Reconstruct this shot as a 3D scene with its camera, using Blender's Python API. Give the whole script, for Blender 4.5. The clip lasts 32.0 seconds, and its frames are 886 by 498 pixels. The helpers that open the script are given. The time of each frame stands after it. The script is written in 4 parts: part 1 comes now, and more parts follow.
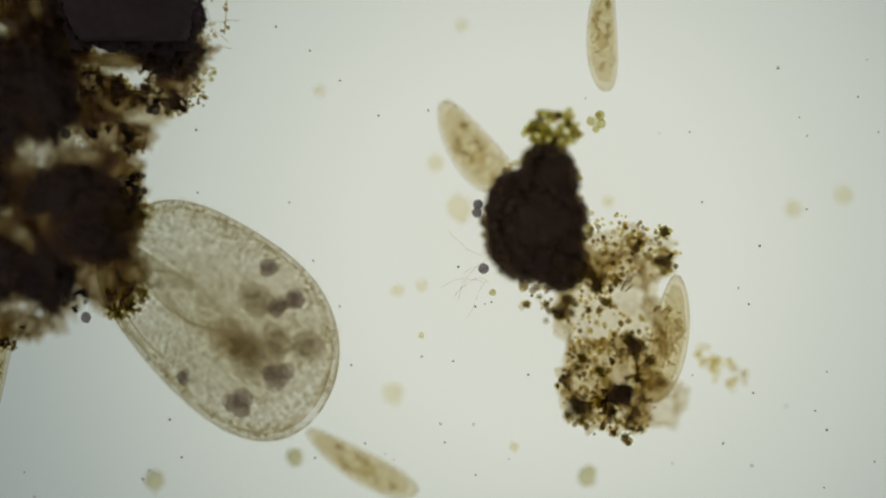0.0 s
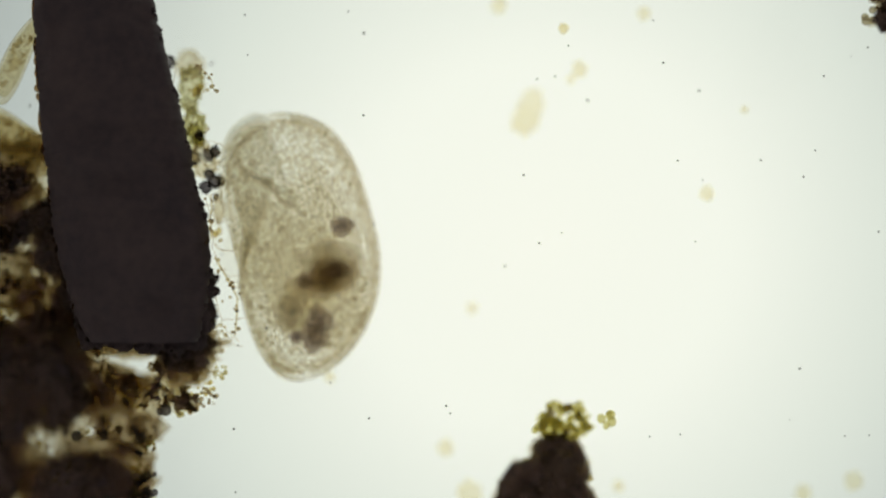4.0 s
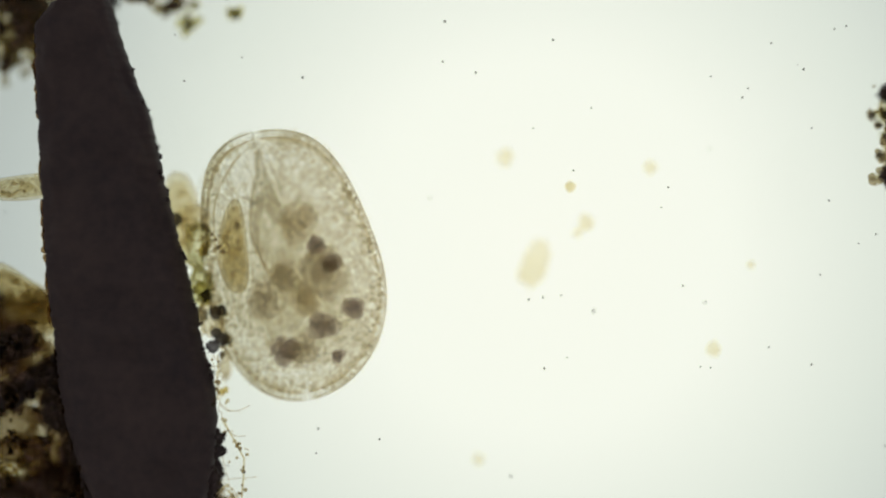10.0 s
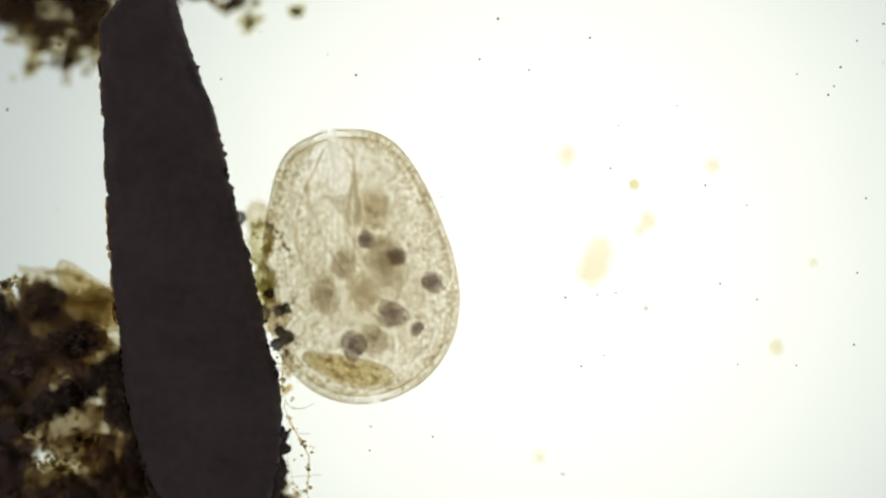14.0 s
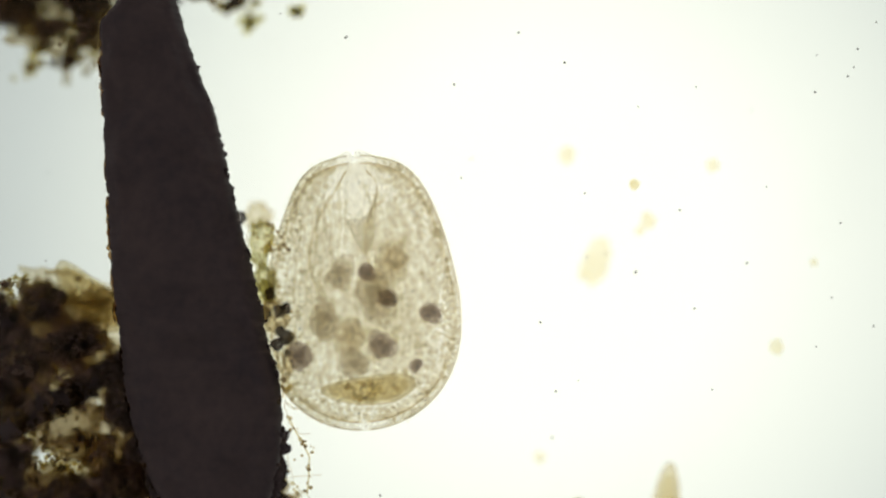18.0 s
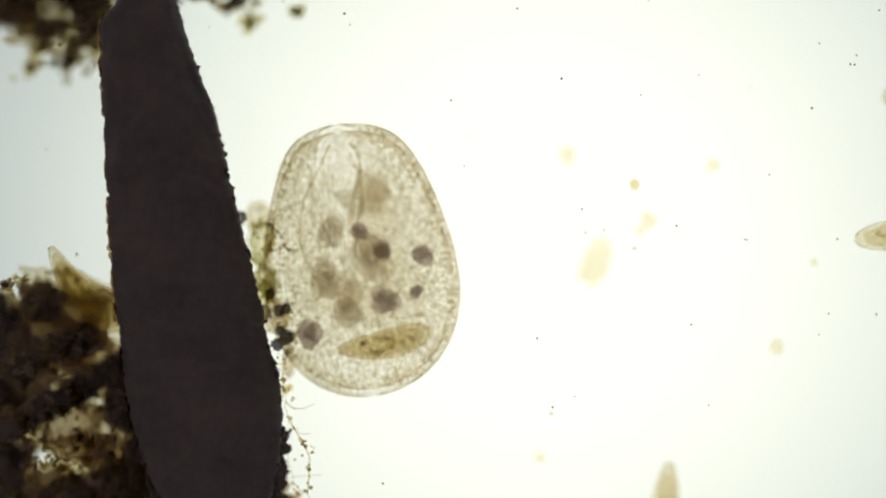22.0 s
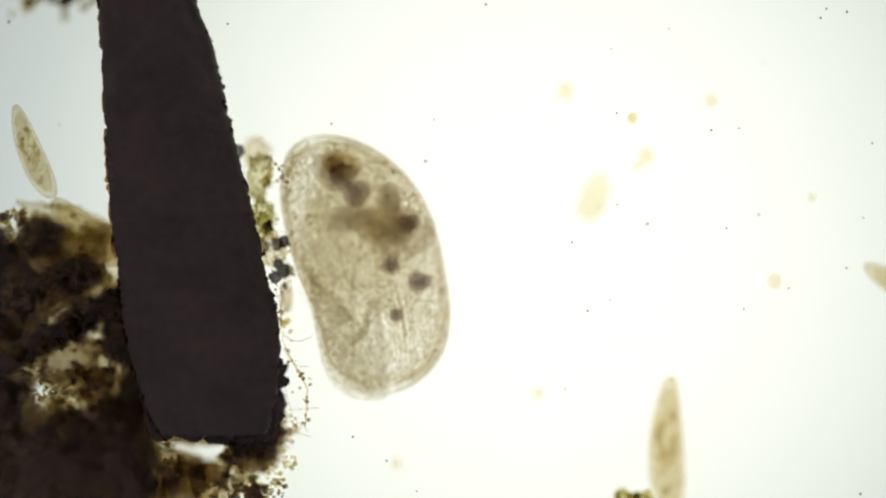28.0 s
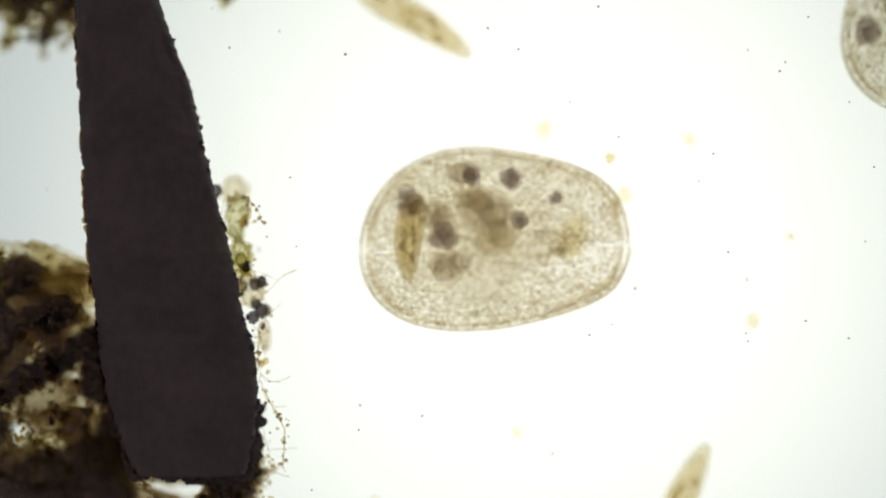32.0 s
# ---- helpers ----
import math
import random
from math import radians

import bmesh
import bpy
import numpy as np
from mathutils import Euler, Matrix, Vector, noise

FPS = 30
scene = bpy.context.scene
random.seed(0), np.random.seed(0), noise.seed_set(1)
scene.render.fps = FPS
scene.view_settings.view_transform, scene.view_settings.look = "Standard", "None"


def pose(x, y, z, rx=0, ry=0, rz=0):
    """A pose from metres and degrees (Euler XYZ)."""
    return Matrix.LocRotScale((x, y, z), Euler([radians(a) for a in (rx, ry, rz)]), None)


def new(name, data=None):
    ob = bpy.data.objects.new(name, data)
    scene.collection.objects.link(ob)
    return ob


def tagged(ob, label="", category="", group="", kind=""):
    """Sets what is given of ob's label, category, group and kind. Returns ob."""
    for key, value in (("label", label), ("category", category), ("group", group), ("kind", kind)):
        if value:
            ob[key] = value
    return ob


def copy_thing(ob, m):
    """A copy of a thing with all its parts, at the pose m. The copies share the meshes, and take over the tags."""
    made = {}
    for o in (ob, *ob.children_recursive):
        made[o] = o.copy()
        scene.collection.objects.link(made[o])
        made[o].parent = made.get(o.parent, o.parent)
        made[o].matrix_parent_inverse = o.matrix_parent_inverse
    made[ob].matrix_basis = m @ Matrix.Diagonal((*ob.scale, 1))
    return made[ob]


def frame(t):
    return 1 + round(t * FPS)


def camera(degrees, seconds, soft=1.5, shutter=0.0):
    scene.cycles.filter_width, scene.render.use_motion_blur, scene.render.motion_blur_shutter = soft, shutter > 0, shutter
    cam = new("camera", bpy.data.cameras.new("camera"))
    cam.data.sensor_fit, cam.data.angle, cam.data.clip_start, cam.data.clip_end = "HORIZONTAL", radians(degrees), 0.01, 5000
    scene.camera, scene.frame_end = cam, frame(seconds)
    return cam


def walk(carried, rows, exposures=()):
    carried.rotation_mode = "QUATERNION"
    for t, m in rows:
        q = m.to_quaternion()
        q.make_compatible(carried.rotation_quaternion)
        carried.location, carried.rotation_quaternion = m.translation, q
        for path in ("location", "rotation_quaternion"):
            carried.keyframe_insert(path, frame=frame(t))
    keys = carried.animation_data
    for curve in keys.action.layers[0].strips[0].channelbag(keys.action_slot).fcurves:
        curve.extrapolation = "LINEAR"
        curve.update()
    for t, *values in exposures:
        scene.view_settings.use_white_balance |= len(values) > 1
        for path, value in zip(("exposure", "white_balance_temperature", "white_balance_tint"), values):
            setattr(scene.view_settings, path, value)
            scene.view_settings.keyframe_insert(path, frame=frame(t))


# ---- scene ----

# One metre here stands for one millimetre on the slide: the field of view is about 2 mm wide.
K = 1 / 784.0
HEIGHT = 5.671
FIELD = (784.0, 441.0)

# How the slide lies under the objective: seconds, shift right, shift down.
STAGE = [(0.0, -146, -814), (0.5, -146, -813), (1.0, -146, -810), (1.1, -145, -790), (1.2, -142, -750), (1.3, -140, -706),
         (1.4, -138, -683), (1.5, -138, -680), (2.3, -138, -680), (3.0, -138, -680), (3.3, -138, -679), (3.4, -135, -575),
         (3.5, -131, -437), (3.6, -129, -342), (3.8, -129, -336), (4.0, -127, -281), (4.2, -123, -197), (4.3, -121, -157),
         (4.5, -118, -64), (5.5, -114, 20), (6.5, -112, 59), (7.0, -112, 98), (7.5, -108, 162), (8.0, -112, 66),
         (8.5, -115, 5), (9.0, -115, 5), (10.0, -115, 4), (10.5, -28, 2), (11.0, 49, -2), (12.0, 50, -3), (12.5, 24, -1),
         (13.0, 0, 0), (16.0, 0, 0), (20.0, 1, 0), (24.5, 0, 0), (25.5, -1, -20), (26.5, -2, -46), (27.0, -3, -119),
         (28.0, -3, -120), (29.0, -5, -119), (29.5, -4, -49), (30.5, -5, -48), (31.0, -34, -47), (31.5, -35, -48), (32.0, -43, -48)]


def shift(t):
    """The slide's shift at t seconds."""
    ts = [r[0] for r in STAGE]
    return (float(np.interp(t, ts, [r[1] for r in STAGE])), float(np.interp(t, ts, [r[2] for r in STAGE])))


def spot(x, y, z=0.0):
    """A place on the slide, from field units to metres."""
    return Vector(((x - FIELD[0]) * K, (FIELD[1] - y) * K, z)) * 1.0


def seen(t, x, y, z=0.0):
    """A place in the field of view at t seconds, as a place over the slide."""
    ox, oy = shift(t)
    return spot(x - ox, y - oy, z)


# ---- camera ----
cam = camera(20, 32.0, soft=2.2)
cam.data.dof.use_dof = True
cam.data.dof.focus_distance = HEIGHT
cam.data.dof.aperture_fstop = 0.23
scene.cycles.transparent_max_bounces = 110
walk(cam, [(t, pose(-ox * K, oy * K, HEIGHT)) for t, ox, oy in STAGE],
     exposures=[(0.0, -0.71, 6720, 6), (1.0, -0.68, 6720, 6), (2.0, -0.60, 6720, 6), (3.3, -0.60, 6720, 6), (3.7, -0.34, 6700, 6), (4.5, -0.20, 6700, 6), (8.0, -0.22, 6700, 6), (10.2, -0.20, 6700, 6), (11.0, -0.02, 6650, 9), (12.5, 0.04, 6650, 11), (16.5, 0.02, 6750, 8), (24.5, 0.02, 6750, 8), (29.0, 0.02, 6700, 10), (31.0, 0.06, 6600, 11), (32.0, 0.07, 6600, 11)])

# ---- world: a dim room round the microscope ----
world = bpy.data.worlds.new("dim_room")
scene.world = world
world.use_nodes = True
world.node_tree.nodes["Background"].inputs["Color"].default_value = (1.0, 0.94, 0.96, 1)
# Strong enough to lift the blacks, as lens flare would.
world.node_tree.nodes["Background"].inputs["Strength"].default_value = 0.56


# ---- materials ----
def tree_of(name):
    m = bpy.data.materials.new(name)
    m.use_nodes = True
    nt = m.node_tree
    nt.nodes.clear()
    out = nt.nodes.new("ShaderNodeOutputMaterial")
    return m, nt, out


def ramp_of(nt, source, stops):
    r = nt.nodes.new("ShaderNodeValToRGB")
    while len(r.color_ramp.elements) < len(stops):
        r.color_ramp.elements.new(0.5)
    for e, (p, c) in zip(r.color_ramp.elements, stops):
        e.position, e.color = p, (*c, 1)
    nt.links.new(source, r.inputs["Fac"])
    return r.outputs["Color"]


def noise_of(nt, scale, detail=3.0, rough=0.55, kind="noise", vary=True):
    co = nt.nodes.new("ShaderNodeTexCoord")
    vec = co.outputs["Object"]
    if vary:
        info = nt.nodes.new("ShaderNodeObjectInfo")
        add = nt.nodes.new("ShaderNodeVectorMath")
        add.operation = "MULTIPLY_ADD"
        nt.links.new(info.outputs["Random"], add.inputs[0])
        add.inputs[1].default_value = (17.0, 31.0, 11.0)
        nt.links.new(vec, add.inputs[2])
        vec = add.outputs[0]
    if kind == "cells":
        n = nt.nodes.new("ShaderNodeTexVoronoi")
        n.feature = "DISTANCE_TO_EDGE"
        n.inputs["Scale"].default_value = scale
        nt.links.new(vec, n.inputs["Vector"])
        wide = nt.nodes.new("ShaderNodeMath")
        wide.operation = "MULTIPLY_ADD"
        wide.inputs[1].default_value, wide.inputs[2].default_value = 2.6, 0.22
        wide.use_clamp = True
        nt.links.new(n.outputs["Distance"], wide.inputs[0])
        return wide.outputs[0]
    n = nt.nodes.new("ShaderNodeTexNoise")
    n.inputs["Scale"].default_value = scale
    n.inputs["Detail"].default_value = detail
    n.inputs["Roughness"].default_value = rough
    nt.links.new(vec, n.inputs["Vector"])
    return n.outputs["Fac"]


def clear_tissue(name, light, dark, scale=12.0, fine=90.0, fine_mix=0.35, scatter=0.06, kind="noise", base=(0.45, 0.4, 0.3), crust=False):
    """Translucent living matter: light passes tinted, a little is scattered."""
    m, nt, out = tree_of(name)
    a = noise_of(nt, scale)
    b = noise_of(nt, fine, 2.0, 0.5, kind)
    mix = nt.nodes.new("ShaderNodeMix")
    mix.inputs["Factor"].default_value = fine_mix
    nt.links.new(a, mix.inputs[2])
    nt.links.new(b, mix.inputs[3])
    col = ramp_of(nt, mix.outputs[0], [(0.3, dark), (0.68, light)])
    tr = nt.nodes.new("ShaderNodeBsdfTransparent")
    nt.links.new(col, tr.inputs["Color"])
    # With crust, a diffuse base colour lifts the darks, standing in for veiling glare.
    df = nt.nodes.new("ShaderNodeBsdfDiffuse" if crust else "ShaderNodeBsdfTranslucent")
    df.inputs["Color"].default_value = (*base, 1)
    sh = nt.nodes.new("ShaderNodeMixShader")
    sh.inputs["Fac"].default_value = scatter
    nt.links.new(tr.outputs[0], sh.inputs[1])
    nt.links.new(df.outputs[0], sh.inputs[2])
    nt.links.new(sh.outputs[0], out.inputs["Surface"])
    return m


def dense_matter(name, light, dark, scale=9.0, fine=70.0, rough=0.8, passing=0.0, tint=(0.5, 0.4, 0.2), bump=0.5):
    """Opaque or nearly opaque plant matter, with grain and fine relief."""
    m, nt, out = tree_of(name)
    a = noise_of(nt, scale, 5.0, 0.6)
    b = noise_of(nt, fine, 3.0, 0.6)
    mix = nt.nodes.new("ShaderNodeMix")
    mix.inputs["Factor"].default_value = 0.4
    nt.links.new(a, mix.inputs[2])
    nt.links.new(b, mix.inputs[3])
    col = ramp_of(nt, mix.outputs[0], [(0.3, dark), (0.7, light)])
    bs = nt.nodes.new("ShaderNodeBsdfPrincipled")
    bs.inputs["Roughness"].default_value = rough
    bs.inputs["Specular IOR Level"].default_value = 0.2
    nt.links.new(col, bs.inputs["Base Color"])
    bp = nt.nodes.new("ShaderNodeBump")
    bp.inputs["Strength"].default_value = bump
    bp.inputs["Distance"].default_value = 0.01
    nt.links.new(mix.outputs[0], bp.inputs["Height"])
    nt.links.new(bp.outputs[0], bs.inputs["Normal"])
    last = bs.outputs[0]
    if passing:
        tr = nt.nodes.new("ShaderNodeBsdfTransparent")
        tc = ramp_of(nt, mix.outputs[0], [(0.35, tuple(c * 0.35 for c in tint)), (0.65, tint)])
        nt.links.new(tc, tr.inputs["Color"])
        sh = nt.nodes.new("ShaderNodeMixShader")
        sh.inputs["Fac"].default_value = passing
        nt.links.new(last, sh.inputs[1])
        nt.links.new(tr.outputs[0], sh.inputs[2])
        last = sh.outputs[0]
    nt.links.new(last, out.inputs["Surface"])
    return m


def lamp_glass(name):
    """The lit front lens of the condenser: brightest near its middle, cooler and dimmer to the rim."""
    m, nt, out = tree_of(name)
    co = nt.nodes.new("ShaderNodeTexCoord")
    ln = nt.nodes.new("ShaderNodeVectorMath")
    ln.operation = "LENGTH"
    off = nt.nodes.new("ShaderNodeVectorMath")
    off.operation = "SUBTRACT"
    off.inputs[1].default_value = (0.30, 0.02, 0)
    nt.links.new(co.outputs["Object"], off.inputs[0])
    nt.links.new(off.outputs[0], ln.inputs[0])
    div = nt.nodes.new("ShaderNodeMath")
    div.operation = "DIVIDE"
    div.inputs[1].default_value = 2.6
    nt.links.new(ln.outputs["Value"], div.inputs[0])
    col = ramp_of(nt, div.outputs[0], [(0.0, (1.0, 1.0, 0.93)), (0.22, (0.97, 0.985, 0.92)), (0.42, (0.76, 0.805, 0.755)),
                                       (0.62, (0.52, 0.57, 0.565)), (1.0, (0.2, 0.22, 0.22))])
    em = nt.nodes.new("ShaderNodeEmission")
    em.inputs["Strength"].default_value = 1.16
    nt.links.new(col, em.inputs["Color"])
    nt.links.new(em.outputs[0], out.inputs["Surface"])
    return m


def slide_glass(name):
    m, nt, out = tree_of(name)
    tr = nt.nodes.new("ShaderNodeBsdfTransparent")
    tr.inputs["Color"].default_value = (0.985, 0.992, 0.988, 1)
    gl = nt.nodes.new("ShaderNodeBsdfGlossy")
    gl.inputs["Roughness"].default_value = 0.05
    sh = nt.nodes.new("ShaderNodeMixShader")
    sh.inputs["Fac"].default_value = 0.02
    nt.links.new(tr.outputs[0], sh.inputs[1])
    nt.links.new(gl.outputs[0], sh.inputs[2])
    nt.links.new(sh.outputs[0], out.inputs["Surface"])
    return m


M_LAMP = lamp_glass("lit_condenser_lens")
M_METAL = dense_matter("black_anodised_metal", (0.03, 0.03, 0.03), (0.02, 0.02, 0.02), rough=0.5, bump=0.05)
M_SLIDE = slide_glass("slide_glass")
M_BARK = dense_matter("dark_plant_tissue", (0.042, 0.030, 0.0285), (0.021, 0.016, 0.0185), scale=5, fine=40, bump=0.2)
M_BARK_EDGE = clear_tissue("brown_plant_edge", (0.78, 0.65, 0.46), (0.36, 0.26, 0.16), 14, 90, 0.4, 0.05)
M_SOIL = clear_tissue("black_detritus", (0.80, 0.70, 0.50), (0.10, 0.08, 0.06), 22, 110, 0.5, 0.30, base=(0.16, 0.12, 0.11), crust=True)
M_BROWN = clear_tissue("brown_detritus", (0.86, 0.80, 0.66), (0.50, 0.43, 0.31), 16, 90, 0.45, 0.05)
M_OCHRE = clear_tissue("ochre_detritus", (0.965, 0.925, 0.73), (0.80, 0.715, 0.44), 16, 90, 0.45, 0.05)
M_ALGA = clear_tissue("green_alga", (0.92, 0.895, 0.69), (0.66, 0.63, 0.38), 14, 80, 0.45, 0.05)
M_GREY = clear_tissue("grey_spore", (0.60, 0.58, 0.58), (0.26, 0.24, 0.26), 16, 90, 0.45, 0.05)
M_HAZE = clear_tissue("pale_brown_film", (0.965, 0.945, 0.88), (0.79, 0.735, 0.61), 12, 60, 0.45, 0.03)
M_THREAD = clear_tissue("fungal_thread", (0.92, 0.89, 0.80), (0.72, 0.66, 0.54), 16, 90, 0.45, 0.03)
M_PELLICLE = clear_tissue("ciliate_pellicle", (1.0, 0.999, 0.993), (0.868, 0.86, 0.83), 8, 82, 0.9, 0.012, "cells")
M_PLASM = clear_tissue("ciliate_endoplasm", (0.998, 0.996, 0.988), (0.983, 0.978, 0.964), 5, 45, 0.3, 0.012)
M_RIDGE = clear_tissue("ciliary_row", (0.975, 0.97, 0.955), (0.945, 0.935, 0.91), 20, 120, 0.5, 0.003)
M_GRAIN = clear_tissue("cortex_granule", (0.99, 0.986, 0.972), (0.915, 0.90, 0.86), 30, 120, 0.5, 0.004)
M_VAC = clear_tissue("food_vacuole_brown", (0.968, 0.959, 0.943), (0.918, 0.905, 0.882), 40, 120, 0.4, 0.008)
M_VAC_DARK = clear_tissue("food_vacuole_dark", (0.925, 0.908, 0.90), (0.84, 0.82, 0.815), 40, 120, 0.4, 0.008)
M_PREY = clear_tissue("pale_food_vacuole", (0.98, 0.971, 0.953), (0.945, 0.932, 0.905), 40, 120, 0.4, 0.01)
M_SWIM = clear_tissue("small_ciliate_body", (0.960, 0.936, 0.860), (0.915, 0.880, 0.775), 10, 80, 0.5, 0.03)
M_SWIM_IN = clear_tissue("small_ciliate_plasm", (0.958, 0.932, 0.85), (0.91, 0.875, 0.76), 10, 80, 0.5, 0.03)
M_DUST = clear_tissue("dark_speck", (0.6, 0.6, 0.58), (0.3, 0.3, 0.3), 30, 90, 0.4, 0.03)

M_CLEAR = clear_tissue("clear_vacuole", (0.997, 0.996, 0.99), (0.985, 0.98, 0.968), 20, 60, 0.3, 0.0)
M_PARTICLE = clear_tissue("ochre_particle", (0.96, 0.93, 0.80), (0.84, 0.78, 0.58), 14, 80, 0.4, 0.02)
M_CORTEX = clear_tissue("ciliate_cortex", (0.998, 0.996, 0.988), (0.955, 0.946, 0.925), 7, 50, 0.7, 0.01, "cells")
M_SPOT = clear_tissue("brown_inclusion", (0.92, 0.885, 0.79), (0.80, 0.75, 0.62), 14, 70, 0.4, 0.02)
M_FOLD = clear_tissue("mouth_fold", (0.975, 0.968, 0.95), (0.93, 0.92, 0.89), 20, 60, 0.4, 0.01)
M_CILIA = clear_tissue("cilia", (0.985, 0.975, 0.95), (0.95, 0.935, 0.90), 30, 90, 0.3, 0.005)
M_UMBER = clear_tissue("umber_detritus", (0.88, 0.835, 0.71), (0.48, 0.43, 0.34), 20, 110, 0.5, 0.14, base=(0.27, 0.21, 0.2), crust=True)
M_LUMP = dense_matter("dense_brown_lump", (0.060, 0.040, 0.025), (0.028, 0.019, 0.015), scale=12, fine=70, bump=0.2)
M_CRUMB = clear_tissue("dark_crumb", (0.89, 0.855, 0.735), (0.61, 0.56, 0.445), 20, 110, 0.4, 0.12, base=(0.29, 0.225, 0.22), crust=True)
M_OLIVE = clear_tissue("olive_crumb", (0.96, 0.938, 0.835), (0.82, 0.785, 0.625), 20, 110, 0.4, 0.06, base=(0.30, 0.25, 0.21), crust=True)
M_GREENFILM = clear_tissue("green_film", (0.92, 0.90, 0.77), (0.70, 0.68, 0.52), 16, 80, 0.4, 0.03)
M_MAT = clear_tissue("matted_detritus", (0.975, 0.942, 0.86), (0.80, 0.73, 0.59), 16, 70, 0.45, 0.14, base=(0.20, 0.155, 0.145), crust=True)
M_YELLOW = clear_tissue("pale_yellow_particle", (0.986, 0.970, 0.90), (0.925, 0.89, 0.75), 14, 80, 0.4, 0.02)

# ---- mesh helpers ----
def part(name, bm, material, parent=None, label=""):
    me = bpy.data.meshes.new(name)
    for f in bm.faces:
        f.smooth = True
    bm.to_mesh(me)
    bm.free()
    me.materials.append(material)
    ob = new(name, me)
    ob.parent = parent
    if label:
        tagged(ob, label)
    return ob


def again(name, ob, parent, m):
    """One more part on the same mesh."""
    o = new(name, ob.data)
    o.parent = parent
    o.matrix_basis = m
    return o


def thing(name, place, label, category, group="", kind=""):
    e = new(name)
    e.location = place
    return tagged(e, label, category, group, kind)


def blob(seed, size, rough=0.18, freq=3.0, sub=3, sharp=0.5):
    """An uneven lump: a ball pushed in and out by noise, with sizes along x, y, z."""
    bm = bmesh.new()
    bmesh.ops.create_icosphere(bm, subdivisions=sub, radius=1.0)
    o = Vector((seed * 3.7, seed * 1.9, seed * 5.3))
    for v in bm.verts:
        n = noise.noise(v.co * freq * 0.5 + o) * 0.9 + sharp * noise.noise(v.co * freq * 1.7 + o)
        v.co = Vector((v.co.x * size[0], v.co.y * size[1], v.co.z * size[2])) * (1 + rough * n * 1.6)
    return bm


def tube(points, radii, sides=6):
    """A bent tube through points with a radius at each."""
    bm = bmesh.new()
    rings = []
    for i, p in enumerate(points):
        a = points[max(i - 1, 0)]
        b = points[min(i + 1, len(points) - 1)]
        d = (Vector(b) - Vector(a)).normalized()
        q = d.to_track_quat("Z", "Y")
        rings.append([bm.verts.new(Vector(p) + q @ Vector((math.cos(s * math.tau / sides), math.sin(s * math.tau / sides), 0)) * radii[i])
                      for s in range(sides)])
    for r0, r1 in zip(rings, rings[1:]):
        for s in range(sides):
            bm.faces.new((r0[s], r0[(s + 1) % sides], r1[(s + 1) % sides], r1[s]))
    bm.faces.new(rings[0][::-1])
    bm.faces.new(rings[-1])
    return bm


def balls(places, radii, sub=1):
    """Many small grains in one mesh."""
    src = bmesh.new()
    bmesh.ops.create_icosphere(src, subdivisions=sub, radius=1.0)
    vs = np.array([v.co[:] for v in src.verts])
    fs = np.array([[v.index for v in f.verts] for f in src.faces])
    src.free()
    n = len(vs)
    co = np.concatenate([vs * r + np.array(p) for p, r in zip(places, radii)])
    fa = np.concatenate([fs + i * n for i in range(len(places))])
    me = bpy.data.meshes.new("grains")
    me.from_pydata(co.tolist(), [], fa.tolist())
    me.update()
    return me


def grains(name, places, radii, material, parent=None, label="", sub=1):
    me = balls(places, radii, sub)
    me.polygons.foreach_set("use_smooth", [True] * len(me.polygons))
    me.materials.append(material)
    ob = new(name, me)
    ob.parent = parent
    ob["kind"] = "stuff"
    if label:
        tagged(ob, label)
    return ob


# ---- the microscope's lamp and the slide ----
SLIDE_Z = -0.42


def make_lamp():
    e = thing("microscope_lamp", (0, 0, -2.0), "round lit condenser lens in a black metal ring under the slide", "lamp")
    bm = bmesh.new()
    prev = None
    for i, (r, z) in enumerate([(2.6, -0.06), (2.4, -0.03), (1.6, 0.0), (0.8, 0.015)]):
        ring = [bm.verts.new((r * math.cos(a * math.tau / 64), r * math.sin(a * math.tau / 64), z)) for a in range(64)]
        if prev:
            for a in range(64):
                bm.faces.new((prev[a], prev[(a + 1) % 64], ring[(a + 1) % 64], ring[a]))
        prev = ring
    bm.faces.new(prev)
    part("lens", bm, M_LAMP, e, "softly lit white glass lens")
    bm = bmesh.new()
    prof = [(2.6, -0.1), (2.6, 0.02), (2.66, 0.05), (2.9, 0.05), (2.95, 0.0), (2.95, -0.4), (2.5, -0.4), (2.5, -0.1)]
    rings = [[bm.verts.new((r * math.cos(a * math.tau / 64), r * math.sin(a * math.tau / 64), z)) for a in range(64)] for r, z in prof]
    for k in range(len(prof)):
        r0, r1 = rings[k], rings[(k + 1) % len(prof)]
        for a in range(64):
            bm.faces.new((r0[a], r0[(a + 1) % 64], r1[(a + 1) % 64], r1[a]))
    part("ring", bm, M_METAL, e, "black metal lens ring")
    return e


LAMP = make_lamp()


def make_slide():
    bm = bmesh.new()
    bmesh.ops.create_cube(bm, size=1.0)
    for v in bm.verts:
        v.co = Vector((v.co.x * 7.5, v.co.y * 6.0, v.co.z * 0.3))
    bmesh.ops.bevel(bm, geom=bm.edges[:], offset=0.02, segments=2, affect="EDGES")
    ob = part("ground", bm, M_SLIDE)
    ob.location = (0, -0.4, SLIDE_Z - 0.15)
    return tagged(ob, "clear glass microscope slide under a film of water", "slide", kind="structure")


make_slide()


# ---- the large ciliate ----
HALF = 0.311


def ease(a, b, x):
    k = min(1.0, max(0.0, (x - a) / (b - a)))
    return k * k * (3 - 2 * k)


